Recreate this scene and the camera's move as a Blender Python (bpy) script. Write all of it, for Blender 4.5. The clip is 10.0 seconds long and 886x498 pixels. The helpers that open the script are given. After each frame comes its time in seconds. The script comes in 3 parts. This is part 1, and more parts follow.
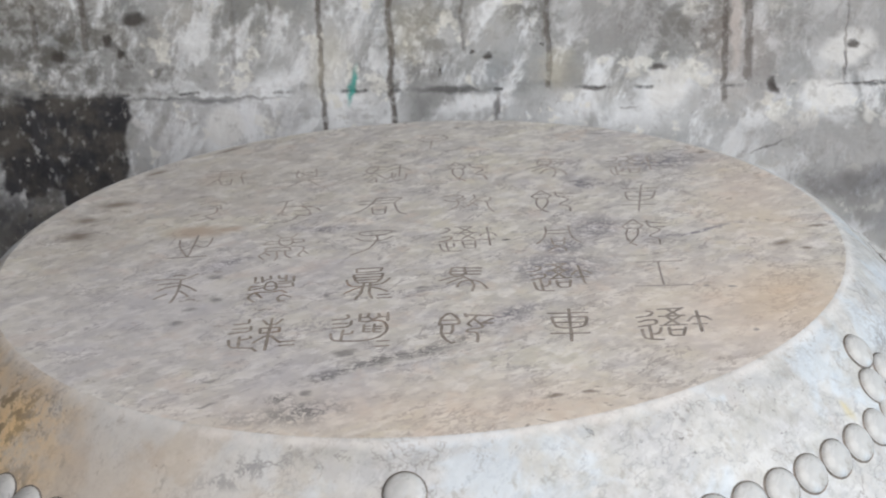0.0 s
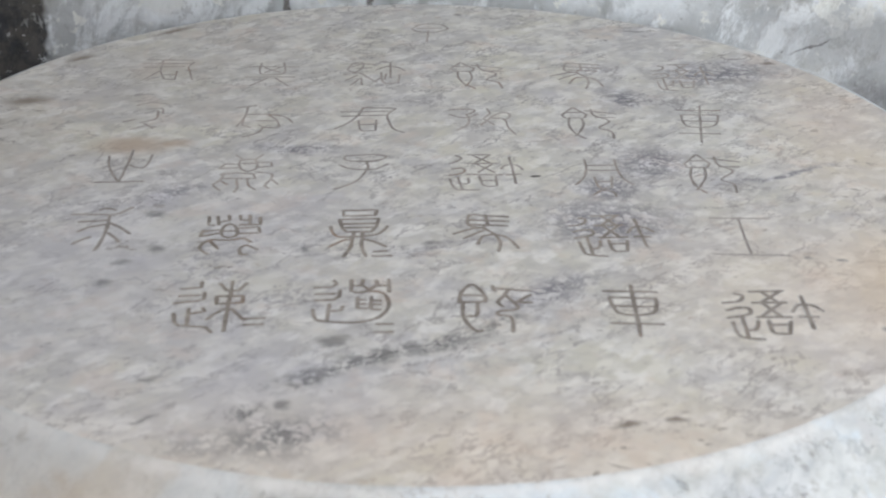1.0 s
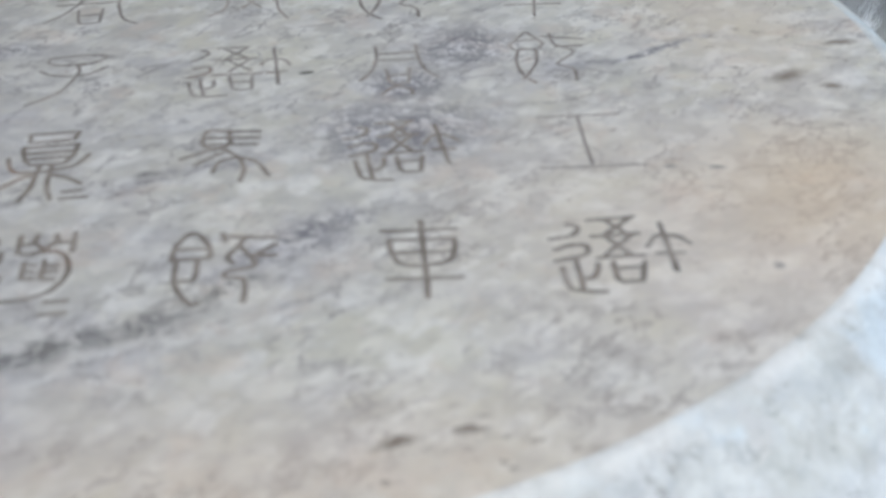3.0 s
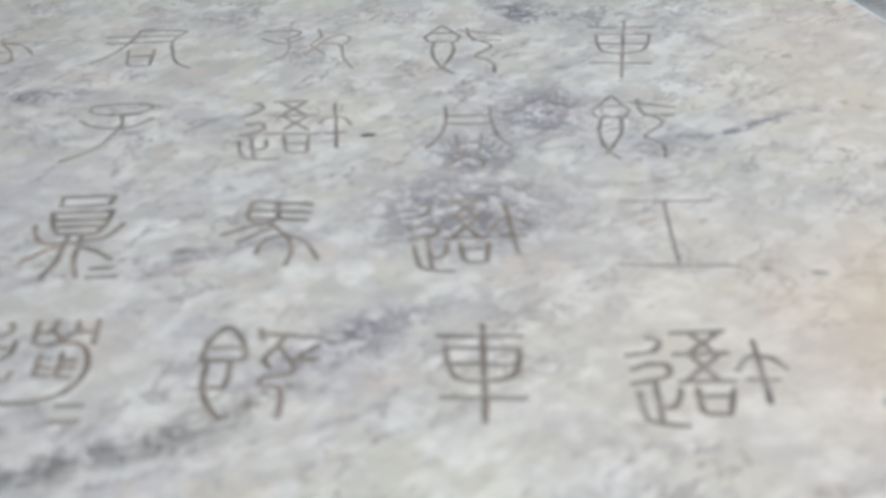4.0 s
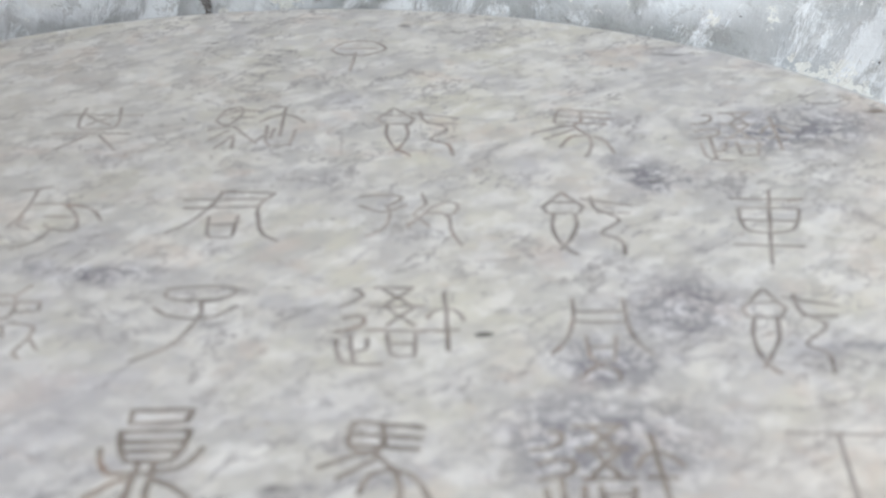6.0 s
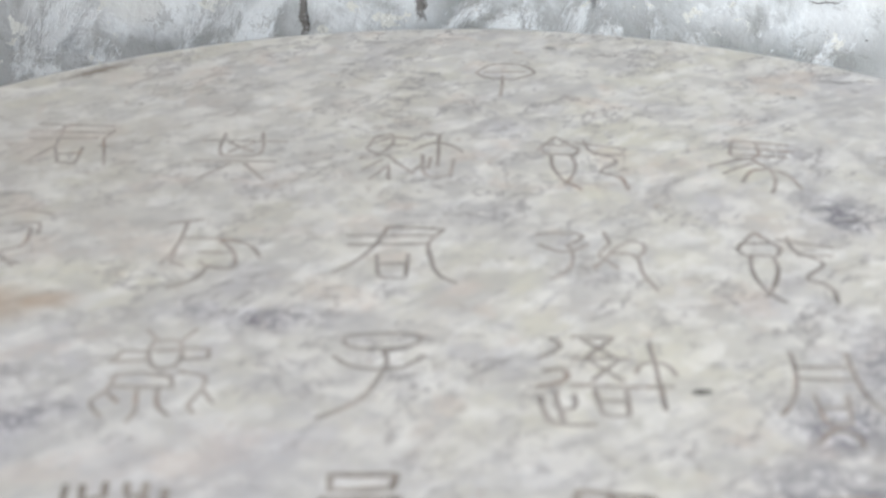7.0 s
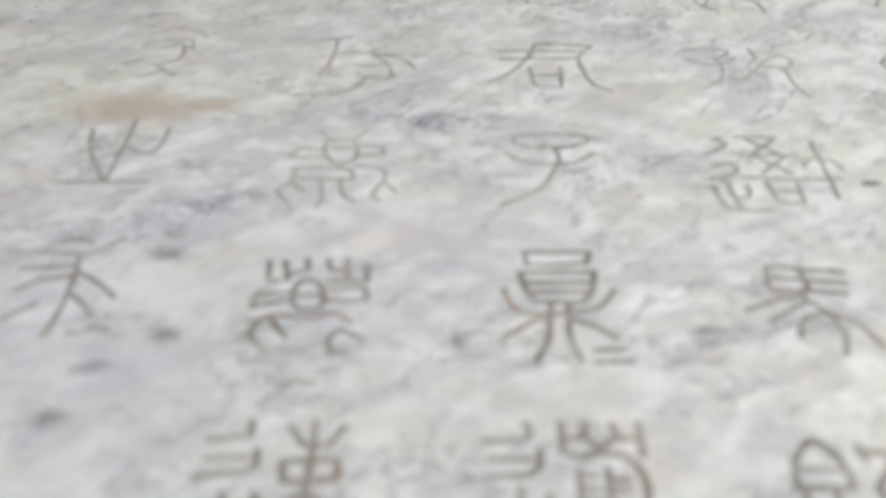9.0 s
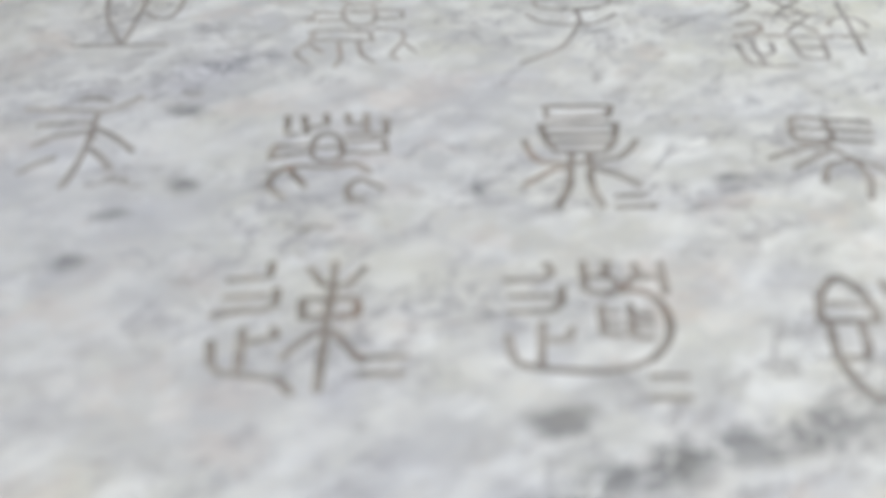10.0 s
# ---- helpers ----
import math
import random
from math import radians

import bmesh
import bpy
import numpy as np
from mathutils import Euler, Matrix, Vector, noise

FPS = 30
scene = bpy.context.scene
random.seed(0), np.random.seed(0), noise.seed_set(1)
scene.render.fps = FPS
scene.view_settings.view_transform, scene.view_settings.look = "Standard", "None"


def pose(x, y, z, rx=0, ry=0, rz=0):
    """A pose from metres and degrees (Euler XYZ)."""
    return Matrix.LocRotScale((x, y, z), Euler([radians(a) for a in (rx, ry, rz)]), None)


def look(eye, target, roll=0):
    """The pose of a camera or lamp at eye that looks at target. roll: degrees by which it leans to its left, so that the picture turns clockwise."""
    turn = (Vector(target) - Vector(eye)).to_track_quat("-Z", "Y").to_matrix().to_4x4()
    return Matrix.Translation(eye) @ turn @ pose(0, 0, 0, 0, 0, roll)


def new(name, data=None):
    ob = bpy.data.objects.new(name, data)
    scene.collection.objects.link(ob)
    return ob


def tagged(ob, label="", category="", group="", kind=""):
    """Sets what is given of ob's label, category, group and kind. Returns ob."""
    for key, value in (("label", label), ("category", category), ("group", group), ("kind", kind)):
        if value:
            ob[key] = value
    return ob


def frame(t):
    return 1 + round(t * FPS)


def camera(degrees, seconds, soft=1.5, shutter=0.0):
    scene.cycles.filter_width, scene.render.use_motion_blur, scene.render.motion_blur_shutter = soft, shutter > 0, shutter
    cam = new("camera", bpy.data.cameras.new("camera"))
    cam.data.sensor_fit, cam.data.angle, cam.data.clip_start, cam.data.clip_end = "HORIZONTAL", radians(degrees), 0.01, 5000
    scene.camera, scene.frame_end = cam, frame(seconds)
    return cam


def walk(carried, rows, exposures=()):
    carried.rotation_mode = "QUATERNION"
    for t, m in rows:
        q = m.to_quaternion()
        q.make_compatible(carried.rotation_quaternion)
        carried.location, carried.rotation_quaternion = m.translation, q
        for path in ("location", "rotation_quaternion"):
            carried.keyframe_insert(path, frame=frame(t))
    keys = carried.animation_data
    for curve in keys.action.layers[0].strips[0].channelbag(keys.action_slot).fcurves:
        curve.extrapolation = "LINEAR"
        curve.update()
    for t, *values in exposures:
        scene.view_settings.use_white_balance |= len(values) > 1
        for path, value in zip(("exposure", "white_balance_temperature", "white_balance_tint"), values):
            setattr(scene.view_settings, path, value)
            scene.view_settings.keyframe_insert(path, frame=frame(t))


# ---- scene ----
cam = camera(31.0, 10.0, soft=2.0)
cam.data.dof.use_dof, cam.data.dof.focus_distance, cam.data.dof.aperture_fstop = True, 1.12, 15.0  # a close-up is out of its focus
PATH = [
    (0, (0.1528, -1.1232, 1.1881), (-0.0767, 0.7266, 0.4631), -2.88),
    (0.5, (0.1031, -0.9753, 1.1661), (-0.0276, 0.8420, 0.3413), -1.28),
    (1, (0.0690, -0.8487, 1.1338), (-0.0605, 0.9335, 0.2355), 0.72),
    (1.5, (0.0114, -0.8178, 1.1105), (-0.0493, 0.9690, 0.2139), -1.65),
    (2, (0.0290, -0.7605, 1.0757), (0.0320, 1.0089, 0.1433), -1.50),
    (2.5, (0.1063, -0.6716, 1.0436), (0.1038, 1.0667, 0.0545), -0.66),
    (2.7, (0.1241, -0.6507, 1.0329), (0.1125, 1.0812, 0.0326), -0.96),
    (3.8, (0.1330, -0.5595, 1.0340), (0.0254, 1.1569, 0.0130), -0.09),
    (4, (0.1322, -0.5490, 1.0348), (0.0042, 1.1643, 0.0110), -0.17),
    (4.5, (0.1329, -0.5299, 1.0351), (0.0023, 1.1802, 0.0062), -0.03),
    (5, (0.1280, -0.5057, 1.0363), (-0.0072, 1.2170, 0.0293), 0.22),
    (5.5, (0.1134, -0.4718, 1.0359), (-0.0471, 1.2663, 0.0597), -0.08),
    (5.7, (0.1096, -0.4648, 1.0377), (-0.0744, 1.2775, 0.0731), -0.25),
    (7, (0.0302, -0.4115, 1.0205), (-0.1814, 1.3438, 0.0856), 0.60),
    (7.5, (0.0008, -0.4246, 1.0218), (-0.2243, 1.3238, 0.0772), 0.87),
    (8, (-0.0214, -0.4384, 1.0145), (-0.2672, 1.3101, 0.0752), 0.94),
    (8.5, (-0.0266, -0.4483, 1.0012), (-0.2644, 1.2849, 0.0319), 0.61),
    (9, (-0.0232, -0.4499, 0.9872), (-0.2203, 1.2657, -0.0217), 0.71),
    (9.5, (-0.0309, -0.4560, 0.9753), (-0.2699, 1.2333, -0.0683), 0.00),
    (10, (-0.0208, -0.4595, 0.9643), (-0.2429, 1.2136, -0.1088), -0.28),
]
walk(cam, [(t, look(eye, target, roll)) for t, eye, target, roll in PATH],
     exposures=[(0.0, -0.03, 7090, 14), (0.5, -0.03, 6840, 11), (1.0, 0.04, 6720, 11), (1.5, 0.10, 6640, 11), (2.5, -0.08, 6380, 10), (4.0, 0.26, 6520, 9),
                (5.5, 0.39, 6620, 10), (7.0, 0.51, 6800, 10), (8.0, 0.67, 6820, 10), (9.0, 0.59, 6740, 8), (10.0, 0.53, 6600, 8)])

# ---- daylight ----
world = bpy.data.worlds.new("sky")
scene.world = world
world.use_nodes = True
wn = world.node_tree.nodes
sky = wn.new("ShaderNodeTexSky")
sky.sky_type, sky.sun_disc = "NISHITA", False
sky.sun_elevation, sky.sun_rotation = radians(48), radians(140)
wn["Background"].inputs[1].default_value = 0.12
world.node_tree.links.new(sky.outputs[0], wn["Background"].inputs[0])


def lamp(name, kind, m, strength, colour, size=(1, 1), angle=0.5):
    data = bpy.data.lights.new(name, kind)
    data.energy, data.color = strength, colour
    if kind == "AREA":
        data.shape, data.size, data.size_y = "RECTANGLE", *size
    else:
        data.angle = radians(angle)
    ob = new(name, data)
    ob.matrix_world = m
    return ob


lamp("sun", "SUN", look((2.0, -3.0, 5.0), (0.0, 0.0, 0.0)), 1.2, (1.0, 0.95, 0.88), angle=12)
# sky light that enters by the wide front opening and by the side opening
lamp("front_daylight", "AREA", look((1.0, -1.42, 1.62), (0.12, -0.15, 0.75)), 40, (1.0, 0.985, 0.98), (2.4, 1.5))
lamp("side_daylight", "AREA", look((2.45, -0.6, 1.6), (0.0, 0.0, 0.8)), 20, (0.54, 0.79, 1.0), (2.0, 1.8))

# ---- materials ----
TOP = 0.75
VEIN = radians(45)


class Nodes:
    """A node material under construction."""

    def __init__(self, name):
        self.material = bpy.data.materials.new(name)
        self.material.use_nodes = True
        self.tree = self.material.node_tree
        self.shader = self.tree.nodes["Principled BSDF"]
        self.place = self.add("ShaderNodeTexCoord").outputs["Object"]

    def add(self, kind):
        return self.tree.nodes.new(kind)

    def set(self, socket, value):
        if isinstance(value, bpy.types.NodeSocket):
            self.tree.links.new(value, socket)
        else:
            socket.default_value = value

    def math(self, op, a, b=0.0, c=0.0):
        node = self.add("ShaderNodeMath")
        node.operation = op
        for socket, value in zip(node.inputs, (a, b, c)):
            self.set(socket, value)
        return node.outputs[0]

    def vector(self, op, a, b=(0, 0, 0)):
        node = self.add("ShaderNodeVectorMath")
        node.operation = op
        self.set(node.inputs[0], a)
        self.set(node.inputs[1], b)
        return node.outputs["Value" if op == "LENGTH" else "Vector"]

    def mapped(self, vec, location=(0, 0, 0), turn=(0, 0, 0), scale=(1, 1, 1), kind="POINT"):
        node = self.add("ShaderNodeMapping")
        node.vector_type = kind
        self.set(node.inputs[0], vec)
        node.inputs[1].default_value, node.inputs[2].default_value, node.inputs[3].default_value = location, turn, scale
        return node.outputs[0]

    def noise(self, vec, scale, detail=5.0, rough=0.55, distortion=0.0, colour=False):
        node = self.add("ShaderNodeTexNoise")
        self.set(node.inputs["Vector"], vec)
        node.inputs["Scale"].default_value, node.inputs["Detail"].default_value = scale, detail
        node.inputs["Roughness"].default_value, node.inputs["Distortion"].default_value = rough, distortion
        return node.outputs["Color" if colour else 0]

    def band(self, value, low, high, out_low=0.0, out_high=1.0):
        node = self.add("ShaderNodeMapRange")
        node.interpolation_type = "SMOOTHSTEP"
        self.set(node.inputs[0], value)
        for socket, v in zip(list(node.inputs)[1:5], (low, high, out_low, out_high)):
            self.set(socket, v)
        return node.outputs[0]

    def mix(self, fac, a, b, blend="MIX"):
        node = self.add("ShaderNodeMix")
        node.data_type, node.blend_type = "RGBA", blend
        self.set(node.inputs[0], fac)
        for socket, value in ((node.inputs[6], a), (node.inputs[7], b)):
            self.set(socket, (*value, 1.0) if isinstance(value, tuple) else value)
        return node.outputs[2]

    def blob(self, vec, x, y, rx, ry, turn=0.0, soft=0.6):
        """1 within an ellipse of the plan, with a soft edge."""
        off = self.vector("LENGTH", self.mapped(vec, (x, y, 0), (0, 0, radians(turn)), (rx, ry, 1), "TEXTURE"))
        return self.band(off, 1.0 + soft * 0.5, 1.0 - soft, 0.0, 1.0)

    def gather(self, rows):
        """The strongest of many blobs; a row may end with a strength."""
        out = None
        for vec, x, y, rx, ry, turn, soft, *strength in rows:
            mask = self.blob(vec, x, y, rx, ry, turn, soft)
            if strength:
                mask = self.math("MULTIPLY", mask, strength[0])
            out = mask if out is None else self.math("MAXIMUM", out, mask)
        return out

    def block(self, vec, x, y, rx, ry):
        """1 within an upright block of the plan."""
        parts = self.add("ShaderNodeSeparateXYZ")
        self.set(parts.inputs[0], self.vector("ABSOLUTE", self.mapped(vec, (x, y, 0), (0, 0, 0), (rx, ry, 1), "TEXTURE")))
        return self.band(self.math("MAXIMUM", parts.outputs[0], parts.outputs[1]), 1.06, 0.90)

    def most(self, masks):
        out = masks[0]
        for m in masks[1:]:
            out = self.math("MAXIMUM", out, m)
        return out

    def finish(self, colour, rough, height=None, strength=0.3, distance=0.002):
        self.set(self.shader.inputs["Base Color"], colour if not isinstance(colour, tuple) else (*colour, 1.0))
        self.set(self.shader.inputs["Roughness"], rough)
        if height is not None:
            bump = self.add("ShaderNodeBump")
            bump.inputs["Strength"].default_value, bump.inputs["Distance"].default_value = strength, distance
            self.set(bump.inputs["Height"], height)
            self.set(self.shader.inputs["Normal"], bump.outputs[0])
        return self.material


def warped(n, vec, scale, amount):
    """The plan, shaken so that stains have ragged outlines."""
    shake = n.vector("SCALE", n.vector("SUBTRACT", n.noise(vec, scale, 4, 0.6, colour=True), (0.5, 0.5, 0.5)))
    shake.node.inputs["Scale"].default_value = amount
    return n.vector("MULTIPLY", n.vector("ADD", vec, shake), (1, 1, 0))


def marble_ground(n):
    """White marble in soft clouds of cream, white and lavender grey, with slanting wisps and crooked hair veins: its colour, and a height."""
    p = n.place

    def cloudy(scale, detail=4, rough=0.6):
        return n.noise(p, scale, detail, rough, 0.3)

    rows = n.mapped(p, turn=(0, 0, -VEIN))
    slanted, drawn = n.mapped(rows, scale=(1.0, 1.55, 1.3)), n.mapped(rows, scale=(1.0, 2.9, 1.3))

    def over(colour, mask, amount, tone):
        return n.mix(n.math("MULTIPLY", mask, amount), colour, tone)

    fine, grain = cloudy(170.0, 5, 0.7), n.noise(p, 260.0, 3, 0.6)
    colour = n.mix(n.band(cloudy(58.0), 0.36, 0.64), (0.55, 0.545, 0.525), (0.675, 0.665, 0.62))
    # broad clouds, a hand's breadth to a thumb's
    colour = over(colour, n.band(cloudy(8.0, 5), 0.46, 0.66), 0.42, (0.53, 0.53, 0.56))
    colour = over(colour, n.band(cloudy(12.0, 5), 0.47, 0.67), 0.60, (0.685, 0.67, 0.555))
    colour = over(colour, n.band(n.noise(p, 10.5, 5, 0.62, 0.3), 0.52, 0.72), 0.38, (0.66, 0.585, 0.52))
    colour = over(colour, n.band(cloudy(23.0, 5), 0.50, 0.66), 0.40, (0.555, 0.555, 0.61))
    colour = over(colour, n.band(cloudy(27.0, 5), 0.50, 0.66), 0.45, (0.655, 0.635, 0.55))
    # white crystal, in lumps drawn out along the veins
    colour = over(colour, n.band(n.noise(slanted, 46.0, 5, 0.62, 0.3), 0.49, 0.64), 0.62, (0.88, 0.88, 0.865))
    crystal = n.add("ShaderNodeTexVoronoi")
    crystal.feature = "SMOOTH_F1"
    crystal.inputs["Scale"].default_value, crystal.inputs["Smoothness"].default_value = 120.0, 1.0
    bend = n.vector("SCALE", n.noise(p, 70.0, 3, 0.6, colour=True))
    bend.node.inputs["Scale"].default_value = 0.012
    n.set(crystal.inputs["Vector"], n.vector("ADD", p, bend))
    tone = n.add("ShaderNodeSeparateColor")
    n.set(tone.inputs[0], crystal.outputs["Color"])
    colour = over(colour, n.band(tone.outputs[0], 0.55, 0.15), 0.24, (0.48, 0.475, 0.465))
    colour = over(colour, n.band(tone.outputs[1], 0.40, 0.80), 0.42, (0.87, 0.86, 0.82))
    # grey wisps
    colour = over(colour, n.band(n.noise(drawn, 20.0, 7, 0.64, 0.25), 0.51, 0.67), 0.46, (0.42, 0.415, 0.42))
    smoke = n.noise(slanted, 63.0, 6, 0.68, 0.4)
    colour = over(colour, n.band(smoke, 0.55, 0.69), 0.56, (0.38, 0.37, 0.375))
    colour = over(colour, n.band(fine, 0.59, 0.71), 0.45, (0.33, 0.31, 0.30))
    # hair veins, where a noise is level
    for lie, scale, width, patch, amount in ((slanted, 9.0, 0.014, 14.0, 0.65), (drawn, 11.0, 0.014, 17.0, 0.85), (slanted, 25.0, 0.022, 19.0, 0.65)):
        level = n.math("ABSOLUTE", n.math("SUBTRACT", n.noise(lie, scale, 6, 0.62, 0.15), 0.5))
        line = n.math("MULTIPLY", n.band(level, width, 0.0), n.band(cloudy(patch, 5, 0.65), 0.46, 0.59))
        colour = over(colour, line, amount, (0.27, 0.255, 0.26))
    # iron blush and cream, in small clouds
    colour = over(colour, n.band(cloudy(31.0, 5), 0.54, 0.68), 0.32, (0.67, 0.555, 0.475))
    rust = n.band(cloudy(90.0, 4, 0.68), 0.67, 0.74)
    colour = over(colour, rust, 0.5, (0.33, 0.24, 0.18))
    pits = n.band(n.noise(p, 75.0, 4, 0.7), 0.655, 0.72)
    colour = over(colour, pits, 0.6, (0.19, 0.17, 0.155))
    height = n.math("SUBTRACT", n.math("ADD", n.math("MULTIPLY", grain, 0.35), fine), n.math("MULTIPLY", pits, 0.8))
    return colour, height


def crackle(n, scale, width, shift=0.0):
    """A net of thin, crooked lines."""
    wave = n.noise(n.mapped(n.place, location=(shift, 0, 0)), scale, 4, 0.62, 0.2)
    return n.band(n.math("ABSOLUTE", n.math("SUBTRACT", wave, 0.5)), width, 0.0)


def drumhead_marble():
    n = Nodes("stained_marble_top")
    colour, height = marble_ground(n)
    loose, tight = warped(n, n.place, 22.0, 0.035), warped(n, n.place, 90.0, 0.010)
    # peach tint near the front edge
    peach = n.gather([(loose, 0.2387, -0.1299, 0.10, 0.12, 50, 1.0), (loose, 0.0574, -0.2728, 0.20, 0.05, 5, 1.0),
                    (loose, 0.2512, 0.1065, 0.05, 0.14, 0, 1.0)])
    colour = n.mix(n.math("MULTIPLY", peach, 0.35), colour, (0.80, 0.65, 0.505))
    colour = n.mix(n.math("MULTIPLY", n.blob(loose, 0.262, -0.090, 0.045, 0.060, -20, 1.2), 0.42), colour, (0.70, 0.52, 0.33))
    # blue-grey tint; far quarter: old dust with the light's falloff painted in
    slate = n.gather([(loose, -0.1671, -0.1323, 0.15, 0.12, 35, 1.2), (loose, -0.0604, -0.2324, 0.08, 0.05, 0, 1.2)])
    colour = n.mix(n.math("MULTIPLY", slate, 0.40), colour, (0.475, 0.485, 0.555))
    dust_and_falloff = n.math("MULTIPLY", n.gather([(loose, -0.1951, 0.1593, 0.14, 0.13, 40, 1.2), (loose, -0.2632, 0.0373, 0.07, 0.12, 0, 1.2)]),
                  n.band(n.noise(n.place, 34.0, 6, 0.7), 0.36, 0.60, 0.35, 1.0))
    colour = n.mix(n.math("MULTIPLY", dust_and_falloff, 0.52), colour, (0.38, 0.355, 0.32))
    # grey mineral clouds: a lavender haze, crooked dark threads in it, and pale islands between them
    cloud = n.gather([(loose, 0.100, -0.045, 0.040, 0.026, 20, 0.9), 
                    (loose, 0.128, 0.040, 0.030, 0.022, 40, 0.9), (loose, 0.103, 0.000, 0.020, 0.020, 0, 0.9),
                    (loose, 0.180, 0.198, 0.048, 0.024, 20, 0.9), (loose, 0.118, 0.145, 0.022, 0.020, 0, 0.9),
                    (loose, 0.070, -0.128, 0.036, 0.012, 38, 0.9),
                    (loose, -0.148, -0.037, 0.024, 0.009, 45, 0.9), 
                    (loose, -0.086, 0.041, 0.030, 0.008, 8, 0.9), (loose, 0.205, 0.030, 0.038, 0.004, 30, 0.9),
                    (loose, 0.0292, -0.0754, 0.050, 0.005, 26, 0.9, 0.5)])
    colour = n.mix(n.math("MULTIPLY", cloud, 0.34), colour, (0.47, 0.465, 0.53))
    colour = n.mix(n.math("MULTIPLY", n.math("MULTIPLY", cloud, n.band(n.noise(n.place, 95.0, 4, 0.6), 0.50, 0.62)), 0.5), colour, (0.80, 0.80, 0.83))
    threads = n.most([n.math("MULTIPLY", crackle(n, 40.0, 0.055), 0.95), n.math("MULTIPLY", crackle(n, 72.0, 0.055, 4.0), 0.9),
                      n.math("MULTIPLY", n.band(n.noise(n.place, 70.0, 5, 0.7), 0.53, 0.64), 0.75)])
    colour = n.mix(n.math("MULTIPLY", n.math("MULTIPLY", cloud, threads), 0.92), colour, (0.15, 0.145, 0.17))
    # a chain of dark vein and crumbled spots
    vein = n.gather([(tight, -0.0359, -0.2264, 0.020, 0.0050, 40, 0.9), (tight, -0.0092, -0.2021, 0.022, 0.0070, 27, 0.9),
                   (tight, 0.0195, -0.1899, 0.018, 0.0060, 30, 0.9), (tight, 0.0454, -0.1665, 0.018, 0.0050, 42, 0.9),
                   (tight, -0.0112, -0.2041, 0.060, 0.0045, 33, 0.9), (tight, -0.0803, -0.2847, 0.020, 0.010, 25, 1.0, 0.5),
                   (tight, -0.0440, -0.2747, 0.030, 0.016, 20, 1.0), (tight, -0.0606, -0.2576, 0.010, 0.008, 0, 0.9)])
    broken = n.math("MAXIMUM", crackle(n, 105.0, 0.070, 2.0), n.math("MULTIPLY", n.band(n.noise(n.place, 150.0, 4, 0.7), 0.46, 0.58), 0.8))
    colour = n.mix(n.math("MULTIPLY", n.math("MULTIPLY", vein, broken), 0.92), colour, (0.10, 0.10, 0.105))
    # tan crust
    tan = n.gather([(tight, -0.1859, 0.0344, 0.026, 0.015, 5, 0.7), (tight, -0.1625, 0.0398, 0.014, 0.007, 15, 0.8)])
    colour = n.mix(n.math("MULTIPLY", tan, 0.62), colour, (0.42, 0.30, 0.20))
    # dark spots
    spot = n.gather([(tight, -0.0317, -0.1901, 0.0095, 0.0050, 28, 0.6), (tight, -0.0458, -0.2495, 0.0040, 0.0040, 0, 0.7),
                   (tight, -0.1388, -0.1030, 0.0050, 0.0045, 0, 0.8), (tight, -0.1484, -0.0608, 0.0055, 0.0035, 20, 0.8),
                   (tight, -0.1575, -0.1433, 0.0050, 0.0050, 0, 0.9), (tight, -0.0596, -0.0954, 0.0026, 0.0026, 0, 0.8),
                   (tight, -0.1515, -0.1192, 0.0060, 0.0026, 20, 0.9), (tight, -0.1065, -0.2676, 0.0080, 0.0016, 30, 0.9),
                   (tight, 0.1195, 0.1411, 0.0045, 0.0030, 20, 0.8), (tight, 0.1267, 0.2821, 0.0100, 0.0018, 5, 0.8),
                   (tight, -0.0059, 0.3052, 0.0040, 0.0026, 0, 0.8), (tight, 0.208, -0.078, 0.0020, 0.0020, 0, 0.9), (tight, 0.226, -0.080, 0.0028, 0.0022, 0, 0.9),
                   (tight, 0.237, -0.152, 0.0018, 0.0026, 0, 0.9), (tight, 0.007, -0.081, 0.0050, 0.0024, 15, 0.9),
                    (tight, -0.111, -0.233, 0.0060, 0.0028, 20, 0.9)])
    colour = n.mix(n.math("MULTIPLY", spot, 0.68), colour, (0.13, 0.125, 0.13))
    dot = n.blob(n.vector("MULTIPLY", n.place, (1, 1, 0)), 0.0606, 0.0134, 0.0036, 0.0017, 15, 0.3)
    colour = n.mix(n.math("MULTIPLY", dot, 0.9), colour, (0.05, 0.045, 0.04))
